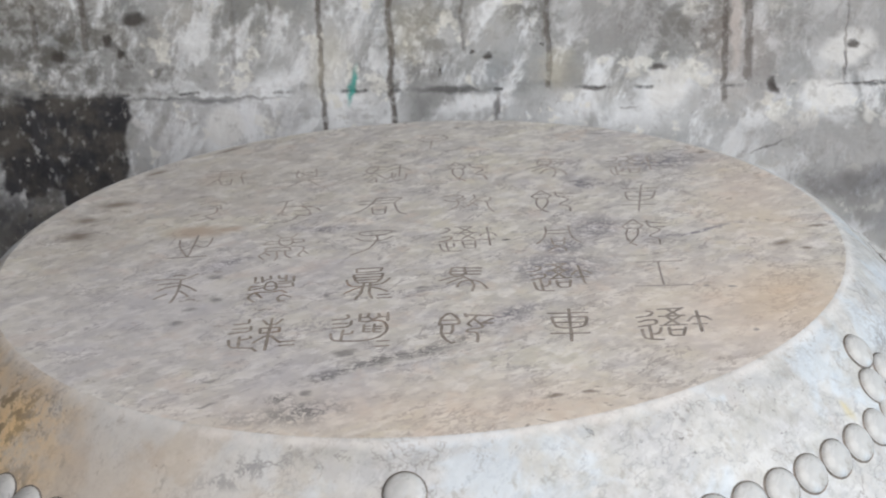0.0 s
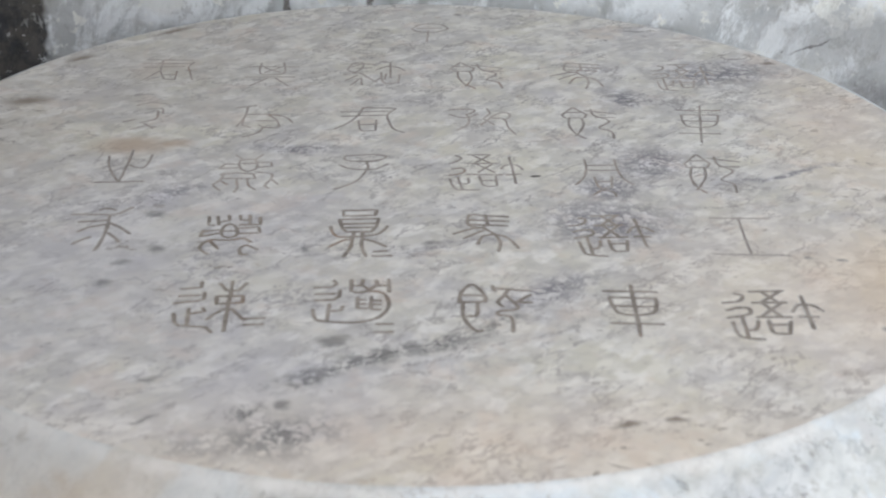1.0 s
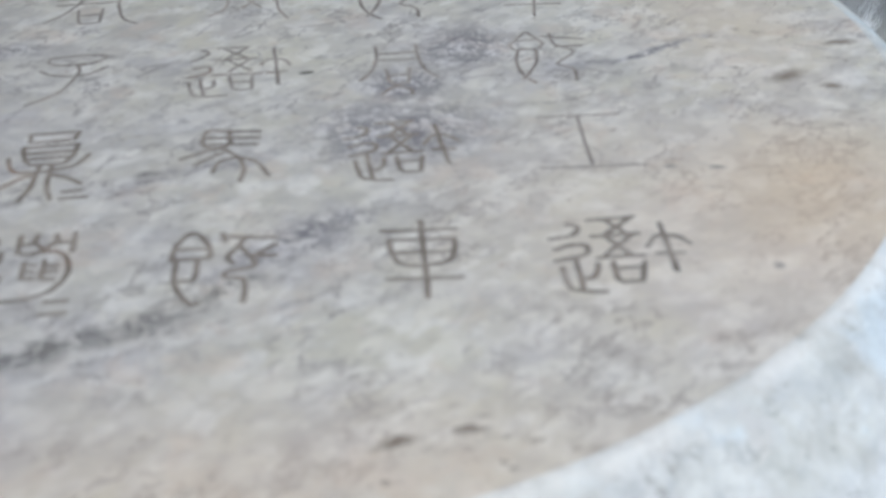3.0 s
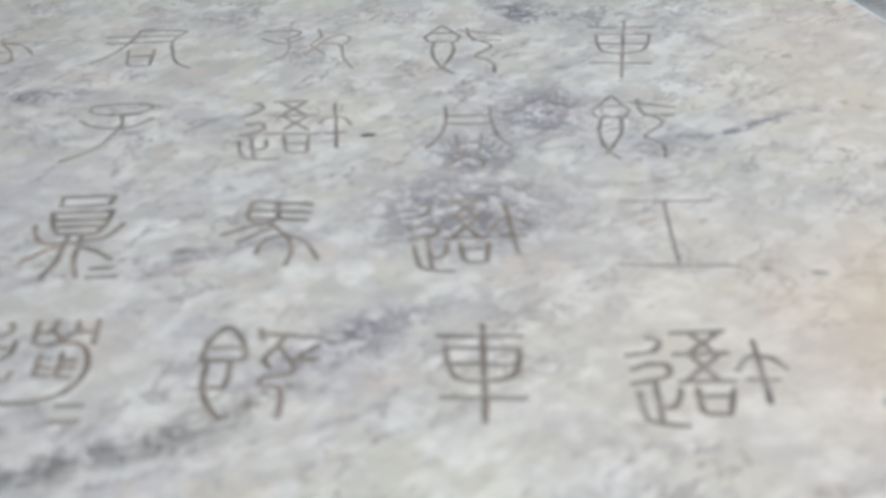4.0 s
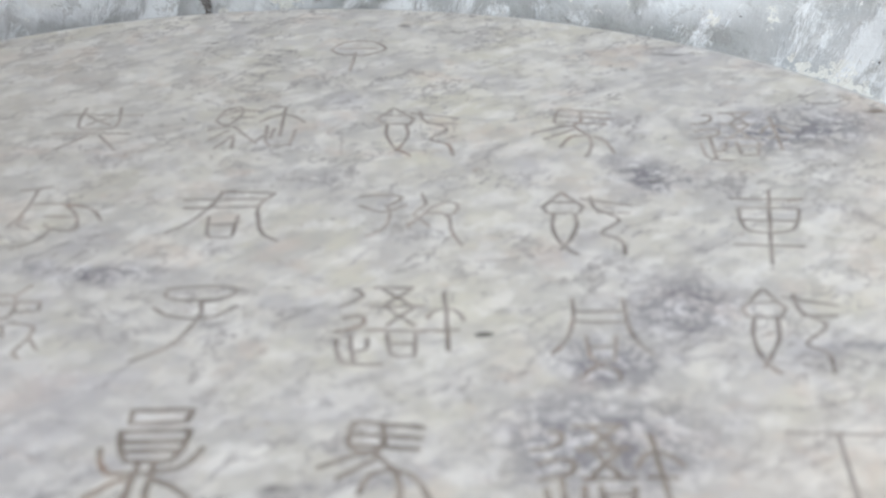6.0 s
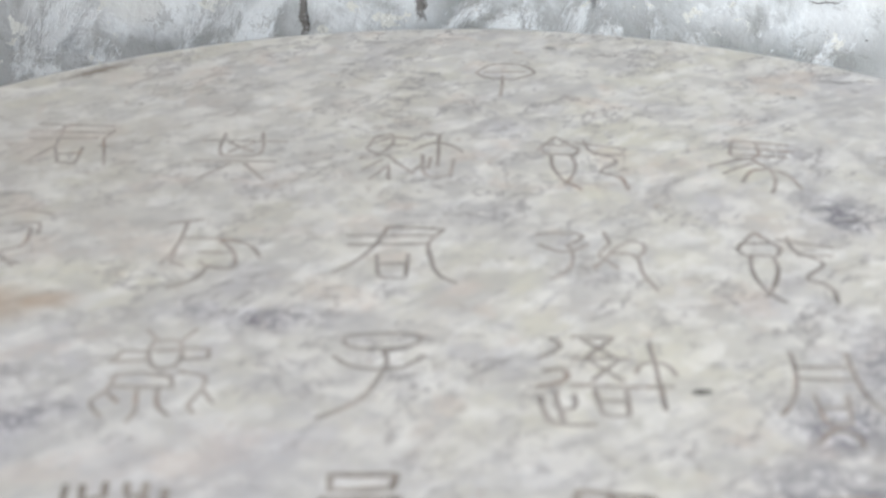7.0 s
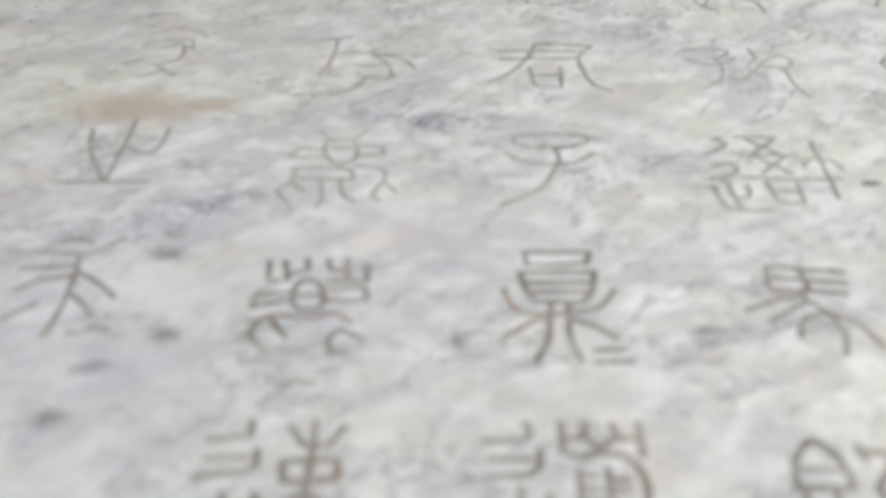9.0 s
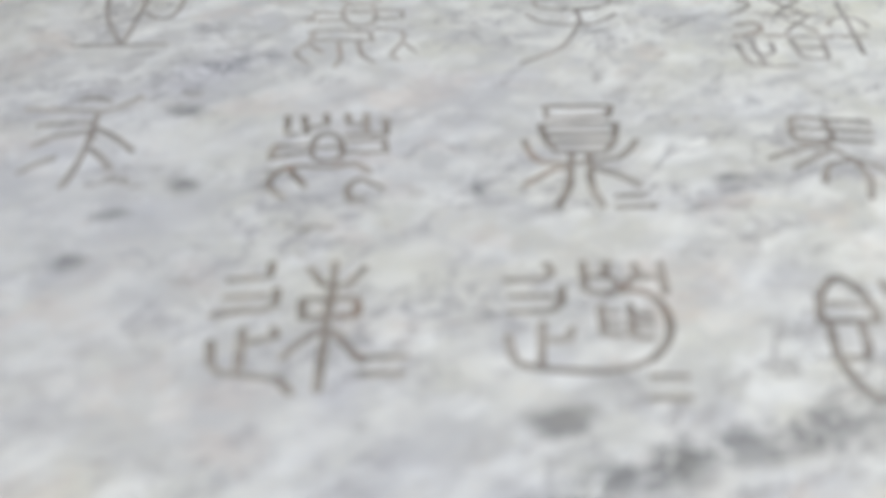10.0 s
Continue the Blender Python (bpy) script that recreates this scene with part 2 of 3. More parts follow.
    brown = n.gather([(tight, 0.2674, 0.0038, 0.0100, 0.0050, 30, 0.9), (tight, 0.2835, -0.0063, 0.0040, 0.0040, 0, 0.8),
                    (tight, 0.2962, 0.0392, 0.0080, 0.0025, 10, 0.9), (tight, -0.2093, 0.2460, 0.0200, 0.0040, 45, 0.9),
                    (tight, -0.2726, 0.0994, 0.0170, 0.0090, 20, 0.9), (tight, -0.2825, 0.0250, 0.0150, 0.0110, 10, 0.9), (tight, -0.2872, 0.0620, 0.0100, 0.0080, 10, 0.9),
                    (tight, -0.2608, 0.1821, 0.0120, 0.0050, 50, 0.9), (tight, 0.0940, -0.2931, 0.0014, 0.0060, 10, 0.6),
                    (tight, 0.0860, -0.2961, 0.0010, 0.0040, 5, 0.6), (tight, 0.1073, -0.2505, 0.0080, 0.0018, 30, 0.8),
                    (tight, 0.1302, -0.2444, 0.0060, 0.0026, 10, 0.8), (tight, 0.1030, -0.2830, 0.0050, 0.0010, -20, 0.8),
                    (tight, 0.1099, -0.2890, 0.0020, 0.0050, 25, 0.8), (tight, 0.2169, 0.2245, 0.0060, 0.0030, 0, 0.9)])
    stained = n.gather([(loose, 0.2624, 0.0140, 0.045, 0.060, 0, 1.0), (loose, 0.1271, -0.2627, 0.07, 0.03, 25, 1.0),
                      (loose, -0.2679, 0.0874, 0.035, 0.10, -10, 1.0), (loose, -0.1281, -0.1019, 0.05, 0.07, 30, 1.0), (loose, 0.2320, 0.2094, 0.07, 0.04, -40, 1.0)])
    brown = n.math("MAXIMUM", brown, n.math("MULTIPLY", stained, n.band(n.noise(n.mapped(n.place, scale=(1, 1.6, 1)), 62.0, 5, 0.72), 0.59, 0.67)))
    colour = n.mix(n.math("MULTIPLY", brown, 0.8), colour, (0.16, 0.12, 0.09))
    return n.finish(colour, n.math("ADD", 0.42, n.math("MULTIPLY", n.noise(n.place, 40.0), 0.25)), height, 0.25, 0.0008)


def side_marble():
    n = Nodes("weathered_marble_lit_side")
    colour, height = marble_ground(n)
    p = n.place
    loose = warped(n, p, 24.0, 0.05)
    run = n.mapped(p, scale=(1.0, 1.0, 0.22))
    # blue daylight of the side painted into its base colour
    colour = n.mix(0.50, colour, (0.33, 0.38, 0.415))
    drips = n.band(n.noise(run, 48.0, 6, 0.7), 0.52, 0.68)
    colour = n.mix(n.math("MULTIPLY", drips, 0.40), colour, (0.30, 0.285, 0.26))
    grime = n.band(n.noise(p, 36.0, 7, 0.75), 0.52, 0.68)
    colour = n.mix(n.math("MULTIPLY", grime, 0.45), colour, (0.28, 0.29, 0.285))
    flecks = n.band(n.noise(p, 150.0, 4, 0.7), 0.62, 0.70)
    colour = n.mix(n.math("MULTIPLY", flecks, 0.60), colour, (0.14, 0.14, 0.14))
    # pale clouds, with the blue daylight painted in
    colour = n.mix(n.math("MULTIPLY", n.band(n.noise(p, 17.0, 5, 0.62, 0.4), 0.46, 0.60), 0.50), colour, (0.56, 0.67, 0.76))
    # warm lamp light painted on in yellow and beige, and brown grime beyond it
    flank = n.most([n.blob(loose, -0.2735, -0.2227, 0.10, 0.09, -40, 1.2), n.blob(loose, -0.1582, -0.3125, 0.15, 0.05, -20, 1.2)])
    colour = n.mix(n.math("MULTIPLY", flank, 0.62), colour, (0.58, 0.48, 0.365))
    warm_light = n.most([n.blob(loose, -0.2352, -0.2575, 0.050, 0.036, -45, 1.2), n.blob(loose, -0.2783, -0.1978, 0.030, 0.030, -45, 1.2)])
    colour = n.mix(n.math("MULTIPLY", n.math("MULTIPLY", warm_light, n.band(n.noise(p, 50.0, 6, 0.72), 0.34, 0.60, 0.25, 1.0)), 0.85), colour, (0.84, 0.60, 0.30))
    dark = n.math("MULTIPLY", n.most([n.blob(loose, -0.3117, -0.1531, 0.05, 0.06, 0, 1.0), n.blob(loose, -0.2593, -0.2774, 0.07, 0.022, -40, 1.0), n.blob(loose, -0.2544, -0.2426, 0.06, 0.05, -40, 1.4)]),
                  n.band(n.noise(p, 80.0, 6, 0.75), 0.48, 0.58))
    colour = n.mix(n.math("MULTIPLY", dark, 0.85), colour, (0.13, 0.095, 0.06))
    crusted = warped(n, p, 80.0, 0.012)
    smudge = n.math("MULTIPLY", n.most([n.blob(crusted, -0.066, -0.3205, 0.040, 0.0075, 8, 0.8), n.blob(loose, 0.335, -0.110, 0.02, 0.05, 0, 1.0)]),
                    n.most([crackle(n, 62.0, 0.05, 3.0), n.band(n.noise(p, 90.0, 5, 0.7), 0.50, 0.60)]))
    colour = n.mix(n.math("MULTIPLY", smudge, 0.7), colour, (0.22, 0.22, 0.23))
    yellow = n.blob(crusted, 0.2906, -0.1932, 0.006, 0.004, 0, 0.9)
    colour = n.mix(n.math("MULTIPLY", yellow, 0.5), colour, (0.58, 0.50, 0.20))
    runs = n.band(n.noise(n.mapped(p, scale=(1.0, 1.0, 0.10)), 105.0, 5, 0.7), 0.55, 0.66)
    colour = n.mix(n.math("MULTIPLY", n.math("MULTIPLY", runs, n.band(n.noise(p, 26.0, 4, 0.6), 0.42, 0.6)), 0.5), colour, (0.25, 0.23, 0.20))
    worm = n.math("MULTIPLY", crackle(n, 48.0, 0.022, 5.0), n.band(n.noise(p, 15.0, 4, 0.6), 0.50, 0.62))
    colour = n.mix(n.math("MULTIPLY", worm, 0.6), colour, (0.20, 0.19, 0.185))
    # the arris is paler, in uneven patches
    split = n.add("ShaderNodeSeparateXYZ")
    n.set(split.inputs[0], p)
    pale_arris = n.band(n.math("ADD", split.outputs[2], n.math("MULTIPLY", n.noise(p, 45.0, 4), 0.004)), TOP - 0.0035, TOP + 0.001)
    colour = n.mix(n.math("MULTIPLY", n.math("MULTIPLY", pale_arris, n.band(n.noise(p, 30.0, 5, 0.7), 0.35, 0.6, 0.3, 1.0)), 0.5), colour, (0.78, 0.77, 0.75))
    return n.finish(colour, n.math("ADD", 0.45, n.math("MULTIPLY", n.noise(p, 40.0), 0.25)), height, 0.45, 0.0012)


def groove_tone(name, depth_tone, light_tone, by_depth=True):
    """Dark mottled tone; in a carved groove it is dirt with shade painted in by depth, the lips left marble."""
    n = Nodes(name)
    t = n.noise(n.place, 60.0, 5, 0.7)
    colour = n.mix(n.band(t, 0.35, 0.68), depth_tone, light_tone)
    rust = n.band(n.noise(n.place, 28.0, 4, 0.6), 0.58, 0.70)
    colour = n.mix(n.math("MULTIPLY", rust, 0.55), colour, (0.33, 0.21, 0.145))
    if by_depth:
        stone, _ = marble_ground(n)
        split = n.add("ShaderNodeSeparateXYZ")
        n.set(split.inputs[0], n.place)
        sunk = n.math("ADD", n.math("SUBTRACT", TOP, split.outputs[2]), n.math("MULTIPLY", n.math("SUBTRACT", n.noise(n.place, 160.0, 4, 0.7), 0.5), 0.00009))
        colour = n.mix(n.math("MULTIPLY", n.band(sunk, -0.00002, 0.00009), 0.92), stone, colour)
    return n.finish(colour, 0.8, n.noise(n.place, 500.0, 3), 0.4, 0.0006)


def plain(name, a, b, scale, rough, bump=0.3, distance=0.002):
    n = Nodes(name)
    t = n.noise(n.place, scale, 6, 0.65)
    colour = n.mix(n.band(t, 0.35, 0.68), a, b)
    colour = n.mix(n.math("MULTIPLY", n.band(n.noise(n.place, scale * 7, 4, 0.7), 0.5, 0.7), 0.3), colour, tuple(0.6 * v for v in a))
    return n.finish(colour, rough, t, bump, distance)


def old_plaster():
    """Limewashed, stained wall plaster, in the wall's own plane (x, z)."""
    n = Nodes("old_stained_plaster")
    p2 = n.add("ShaderNodeCombineXYZ")
    split = n.add("ShaderNodeSeparateXYZ")
    n.set(split.inputs[0], n.place)
    n.set(p2.inputs[0], split.outputs[0])
    n.set(p2.inputs[1], split.outputs[2])
    p = p2.outputs[0]
    loose, tight = warped(n, p, 16.0, 0.07), warped(n, p, 60.0, 0.016)
    broad, mid, fine = n.noise(p, 5.0, 5, 0.6, 0.4), n.noise(p, 19.0, 6, 0.65, 0.5), n.noise(p, 90.0, 5, 0.7)
    colour = n.mix(n.band(broad, 0.36, 0.64), (0.27, 0.28, 0.275), (0.53, 0.545, 0.55))
    colour = n.mix(n.math("MULTIPLY", n.band(n.noise(p, 8.0, 5, 0.6), 0.5, 0.7), 0.6), colour, (0.44, 0.42, 0.37))
    colour = n.mix(n.math("MULTIPLY", n.band(n.noise(p, 6.5, 5, 0.6, 0.4), 0.50, 0.66), 0.55), colour, (0.36, 0.41, 0.45))
    # whitewash that is left in cloudy, brushed remains and hard-edged flakes
    brushed = n.mapped(n.mapped(p, turn=(0, 0, radians(28))), scale=(1.9, 1.0, 1))
    wash = n.most([n.band(n.noise(brushed, 14.0, 7, 0.66, 0.25), 0.47, 0.60), n.blob(loose, 0.1967, 0.6986, 0.05, 0.03, 30, 0.5),
                   n.blob(loose, 0.3686, 0.6934, 0.03, 0.03, 0, 0.4), n.blob(loose, 0.3805, 0.7423, 0.035, 0.022, 0, 0.5),
                   n.blob(loose, -0.0173, 0.6863, 0.05, 0.012, 0, 0.6), n.blob(loose, -0.2920, 0.6604, 0.035, 0.035, 30, 0.5),
                   n.blob(loose, -0.3509, 0.7045, 0.07, 0.012, -3, 0.5), n.blob(loose, -0.1547, 0.6797, 0.06, 0.045, 0, 0.6), n.blob(loose, -0.2430, 0.7043, 0.04, 0.03, 40, 0.6),
                   n.blob(loose, 0.1201, 0.6743, 0.10, 0.03, 0, 1.0)])
    colour = n.mix(n.math("MULTIPLY", wash, n.band(mid, 0.30, 0.52, 0.25, 0.97)), colour, (0.86, 0.89, 0.91))
    flake = n.band(n.noise(n.mapped(p, location=(5.2, 1.3, 0)), 20.0, 8, 0.68, 0.15), 0.575, 0.60)
    colour = n.mix(n.math("MULTIPLY", flake, 0.8), colour, (0.84, 0.84, 0.79))
    bare = n.most([n.blob(loose, 0.4248, 0.7716, 0.17, 0.075, 0, 0.8), n.blob(loose, 0.1595, 0.7818, 0.10, 0.045, 0, 0.8), n.blob(loose, 0.4341, 0.6346, 0.14, 0.05, 0, 0.8), n.blob(loose, 0.37, 0.640, 0.12, 0.035, 0, 0.8)])
    colour = n.mix(n.math("MULTIPLY", bare, 0.80), colour, (0.39, 0.39, 0.39))
    chalk = n.most([n.blob(tight, -0.306, 0.664, 0.024, 0.026, -15, 0.3), n.blob(tight, -0.414, 0.673, 0.020, 0.006, -18, 0.4), n.blob(tight, 0.3705, 0.6953, 0.028, 0.018, -20, 0.3), n.blob(tight, 0.3903, 0.7452, 0.032, 0.020, 20, 0.3), n.blob(tight, 0.1967, 0.7035, 0.022, 0.030, -20, 0.4)])
    smear = n.math("MULTIPLY", n.most([n.blob(loose, -0.3606, 0.6507, 0.045, 0.04, 0, 0.8), n.blob(loose, -0.2724, 0.6701, 0.05, 0.045, 0, 0.8), n.blob(loose, -0.1940, 0.7335, 0.07, 0.05, 0, 0.9)]),
                   n.band(n.noise(n.mapped(n.mapped(p, turn=(0, 0, radians(28))), scale=(2.4, 0.8, 1)), 24.0, 5, 0.6), 0.40, 0.58))
    colour = n.mix(n.math("MULTIPLY", smear, 0.7), colour, (0.84, 0.86, 0.875))
    colour = n.mix(n.math("MULTIPLY", chalk, 0.75), colour, (0.78, 0.785, 0.77))
    peel = n.band(n.noise(n.mapped(p, location=(9.2, 3.3, 0)), 24.0, 8, 0.74, 0.15), 0.565, 0.60)
    colour = n.mix(n.math("MULTIPLY", peel, 0.32), colour, (0.235, 0.225, 0.205))
    grey = n.band(n.noise(p, 60.0, 7, 0.74, 0.2), 0.56, 0.64)
    colour = n.mix(n.math("MULTIPLY", grey, 0.30), colour, (0.22, 0.22, 0.21))
    olive = n.math("MULTIPLY", n.most([n.blob(loose, -0.5376, 0.7732, 0.20, 0.10, 0, 1.0), n.blob(loose, -0.0762, 0.7724, 0.05, 0.06, 0, 1.0),
                                       n.blob(loose, 0.2479, 0.7719, 0.10, 0.06, 0, 1.0), n.blob(loose, 0.0515, 0.7918, 0.03, 0.04, 0, 1.0)]),
                   n.band(n.noise(p, 38.0, 7, 0.74), 0.42, 0.56))
    colour = n.mix(n.math("MULTIPLY", olive, 0.8), colour, (0.12, 0.115, 0.10))
    mould = n.math("MULTIPLY", n.most([n.blob(loose, -0.4885, 0.7585, 0.09, 0.055, 0, 0.9), n.blob(loose, -0.3902, 0.7241, 0.05, 0.03, 0, 0.9)]), n.band(n.noise(n.mapped(p, location=(1.1, 2.6, 0)), 44.0, 6, 0.7), 0.50, 0.60))
    colour = n.mix(n.math("MULTIPLY", mould, 0.75), colour, (0.14, 0.135, 0.12))
    rosy = n.math("MULTIPLY", n.blob(loose, 0.2724, 0.7425, 0.05, 0.07, 0, 1.0), 0.35)
    colour = n.mix(rosy, colour, (0.42, 0.36, 0.33))
    filler = n.math("MULTIPLY", n.blob(tight, 0.2715, 0.7767, 0.0065, 0.062, 0, 0.5), 0.7)
    colour = n.mix(filler, colour, (0.62, 0.57, 0.54))
    # soot-black scar with scratches and chips
    torn = warped(n, p, 15.0, 0.085)
    scar = n.most([n.block(torn, -0.5027, 0.6412, 0.085, 0.060), n.block(torn, -0.4682, 0.5924, 0.046, 0.085), n.math("MULTIPLY", n.blob(torn, -0.5513, 0.5340, 0.11, 0.08, 0, 0.7), 0.85), n.blob(torn, -0.5861, 0.6658, 0.03, 0.05, 0, 0.5),
                   n.math("MULTIPLY", n.blob(loose, -0.6445, 0.5781, 0.05, 0.10, 0, 0.8), 0.8)])
    chips = n.band(n.noise(n.mapped(p, scale=(1.4, 0.7, 1)), 62.0, 6, 0.76), 0.575, 0.60)
    soot = n.mix(n.band(n.noise(p, 22.0, 6, 0.7), 0.42, 0.6), (0.028, 0.028, 0.034), (0.085, 0.078, 0.07))
    colour = n.mix(n.math("MULTIPLY", scar, n.math("SUBTRACT", 0.97, n.math("MULTIPLY", chips, 0.62))), colour, soot)
    # drips: (x, lower end, half width)
    drips = []
    wob = n.math("MULTIPLY", n.math("SUBTRACT", n.noise(n.mapped(p, scale=(0.1, 1, 1)), 22.0, 4, 0.6), 0.5), 0.012)
    ragged = n.math("MULTIPLY", n.math("SUBTRACT", n.noise(p, 80.0, 5, 0.75), 0.5), 0.010)
    for x, low, half, strength in ((-0.1889, 0.6162, 0.0032, 0.95), (-0.1095, 0.6552, 0.0038, 1.0), (-0.0281, 0.7459, 0.0024, 0.55), (0.0662, 0.7047, 0.0034, 0.8),
                                   (0.2595, 0.6857, 0.0034, 0.8), (0.2841, 0.7111, 0.0050, 0.7), (-0.4590, 0.7555, 0.0040, 0.7), (-0.2882, 0.7356, 0.0030, 0.35),
                                   (-0.2451, 0.7825, 0.0026, 0.4), (0.3882, 0.7031, 0.0014, 0.5), (-0.5179, 0.7585, 0.0035, 0.6)):
        side = n.math("ABSOLUTE", n.math("ADD", n.math("SUBTRACT", split.outputs[0], x), n.math("ADD", wob, ragged)))
        end = n.band(n.math("ADD", split.outputs[2], n.math("MULTIPLY", ragged, 2.0)), low - 0.004, low + 0.006)
        drips.append(n.math("MULTIPLY", n.math("MULTIPLY", n.band(side, half * 1.25, half * 0.45), end), strength))
    drip = n.math("MULTIPLY", n.most(drips), n.band(n.noise(p, 65.0, 5, 0.75), 0.34, 0.52, 0.25, 1.0))
    colour = n.mix(n.math("MULTIPLY", drip, 0.85), colour, (0.12, 0.10, 0.085))
    # dark, broken joint line
    seam = n.math("ABSOLUTE", n.math("ADD", n.math("SUBTRACT", split.outputs[2], 0.7039), ragged))
    joint = n.math("MULTIPLY", n.band(seam, 0.0028, 0.0006), n.band(n.noise(n.mapped(p, scale=(1, 0.1, 1)), 20.0, 6, 0.7), 0.50, 0.60))
    band = n.most([n.blob(tight, -0.0418, 0.7039, 0.045, 0.005, 0, 0.6), n.math("MULTIPLY", n.blob(tight, -0.3313, 0.6986, 0.11, 0.0022, 0, 0.6), 0.8), n.blob(tight, -0.3215, 0.6966, 0.04, 0.004, 0, 0.8)])
    colour = n.mix(n.math("MULTIPLY", n.most([joint, band]), 0.8), colour, (0.10, 0.10, 0.10))
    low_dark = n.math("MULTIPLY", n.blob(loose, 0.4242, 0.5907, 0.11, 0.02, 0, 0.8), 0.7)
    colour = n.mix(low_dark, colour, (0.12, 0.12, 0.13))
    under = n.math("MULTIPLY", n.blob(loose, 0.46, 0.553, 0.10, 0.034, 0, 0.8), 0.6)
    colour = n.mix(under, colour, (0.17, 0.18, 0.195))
    # crooked cracks: (x, z, half length, half thickness, slope)
    cracks = [n.blob(tight, x, z, along, thick, slope, 0.6) for x, z, along, thick, slope in (
        (0.310, 0.634, 0.024, 0.0012, 20), (0.388, 0.728, 0.0010, 0.018, 0), (0.410, 0.706, 0.040, 0.0012, 2), (0.008, 0.684, 0.004, 0.016, -12),
        (0.315, 0.700, 0.003, 0.008, 25), (0.119, 0.704, 0.016, 0.0016, 0), (0.155, 0.680, 0.012, 0.0012, 0))]
    colour = n.mix(n.math("MULTIPLY", n.most(cracks), 0.75), colour, (0.11, 0.10, 0.10))
    cream = n.most([n.blob(loose, -0.180, 0.735, 0.022, 0.045, 0, 1.0), n.blob(loose, 0.080, 0.730, 0.014, 0.020, 0, 0.8), n.blob(loose, -0.08, 0.775, 0.03, 0.03, 0, 1.0)])
    colour = n.mix(n.math("MULTIPLY", cream, 0.4), colour, (0.68, 0.65, 0.53))
    # spots and nail holes
    spot = n.most([n.blob(tight, -0.4002, 0.7916, 0.016, 0.009, 0, 0.5), n.blob(tight, -0.4326, 0.7672, 0.008, 0.008, 0, 0.5),
                   n.blob(tight, -0.4923, 0.7487, 0.012, 0.007, 0, 0.6), n.blob(tight, -0.0006, 0.7420, 0.006, 0.004, 0, 0.5),
                   n.blob(tight, 0.1870, 0.7260, 0.010, 0.004, 0, 0.6), n.blob(tight, 0.3953, 0.7491, 0.007, 0.005, 0, 0.5),
                   n.blob(tight, -0.4197, 0.7515, 0.006, 0.005, 0, 0.6), n.blob(tight, 0.3116, 0.7033, 0.005, 0.009, 20, 0.6)])
    pit = n.band(n.noise(p, 42.0, 3, 0.6), 0.70, 0.74)
    colour = n.mix(n.math("MULTIPLY", n.most([spot, pit]), 0.85), colour, (0.06, 0.05, 0.045))
    # a stroke of teal paint
    teal = n.blob(tight, -0.1547, 0.7109, 0.0045, 0.023, -14, 0.6)
    colour = n.mix(n.math("MULTIPLY", teal, 0.85), colour, (0.01, 0.36, 0.31))
    flecks = n.band(n.noise(p, 150.0, 3, 0.6), 0.70, 0.74)
    colour = n.mix(n.math("MULTIPLY", flecks, 0.8), colour, (0.80, 0.80, 0.79))
    height = n.math("SUBTRACT", n.math("ADD", n.math("ADD", n.math("MULTIPLY", wash, 0.5), mid), n.math("MULTIPLY", fine, 0.4)),
                    n.math("MULTIPLY", n.most([drip, joint, spot, pit]), 0.9))
    return n.finish(colour, n.math("ADD", 0.62, n.math("MULTIPLY", fine, 0.3)), height, 0.6, 0.004)


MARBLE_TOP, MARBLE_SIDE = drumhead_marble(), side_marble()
# groove colours in three strengths: dirt with the carving's shade painted in
DIRT_AND_SHADE = groove_tone("dirt_and_shade_in_grooves", (0.165, 0.14, 0.12), (0.365, 0.325, 0.29))
SOME_DIRT_AND_SHADE = groove_tone("half_dark_grooves", (0.22, 0.195, 0.18), (0.41, 0.375, 0.35))
FAINT_DIRT_AND_SHADE = groove_tone("worn_grooves", (0.28, 0.25, 0.23), (0.48, 0.44, 0.41))
STUD_RING = groove_tone("dark_ring_round_studs", (0.10, 0.095, 0.085), (0.27, 0.25, 0.23), False)
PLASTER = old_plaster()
PAVING = plain("grey_stone_paving", (0.20, 0.19, 0.18), (0.30, 0.29, 0.27), 6.0, 0.8)
TIMBER = plain("brown_timber", (0.20, 0.12, 0.08), (0.30, 0.19, 0.12), 9.0, 0.6)
EARTH = plain("courtyard_ground", (0.22, 0.21, 0.19), (0.32, 0.30, 0.27), 1.5, 0.9)


# ---- builders ----
def link(name, bm, material, parent=None, label="", smooth=False):
    mesh = bpy.data.meshes.new(name)
    bm.to_mesh(mesh)
    bm.free()
    for m in material if isinstance(material, tuple) else (material,):
        mesh.materials.append(m)
    if smooth:
        for f in mesh.polygons:
            f.use_smooth = True
    ob = new(name, mesh)
    ob.parent = parent
    if label:
        tagged(ob, label)
    return ob


def part(name, bm, material, parent, label="", smooth=False):
    return link(name, bm, material, parent, label, smooth)


def slab(bm, low, high):
    """A box between two corners."""
    size = [b - a for a, b in zip(low, high)]
    middle = [(a + b) / 2 for a, b in zip(low, high)]
    bmesh.ops.create_cube(bm, size=1.0, matrix=Matrix.Translation(middle) @ Matrix.Diagonal((*size, 1)))


def structure(name, boxes, material, label, category):
    bm = bmesh.new()
    for low, high in boxes:
        slab(bm, low, high)
    return tagged(link(name, bm, material), label, category, kind="structure")


# ---- setting ----
WALL_Y = 0.60


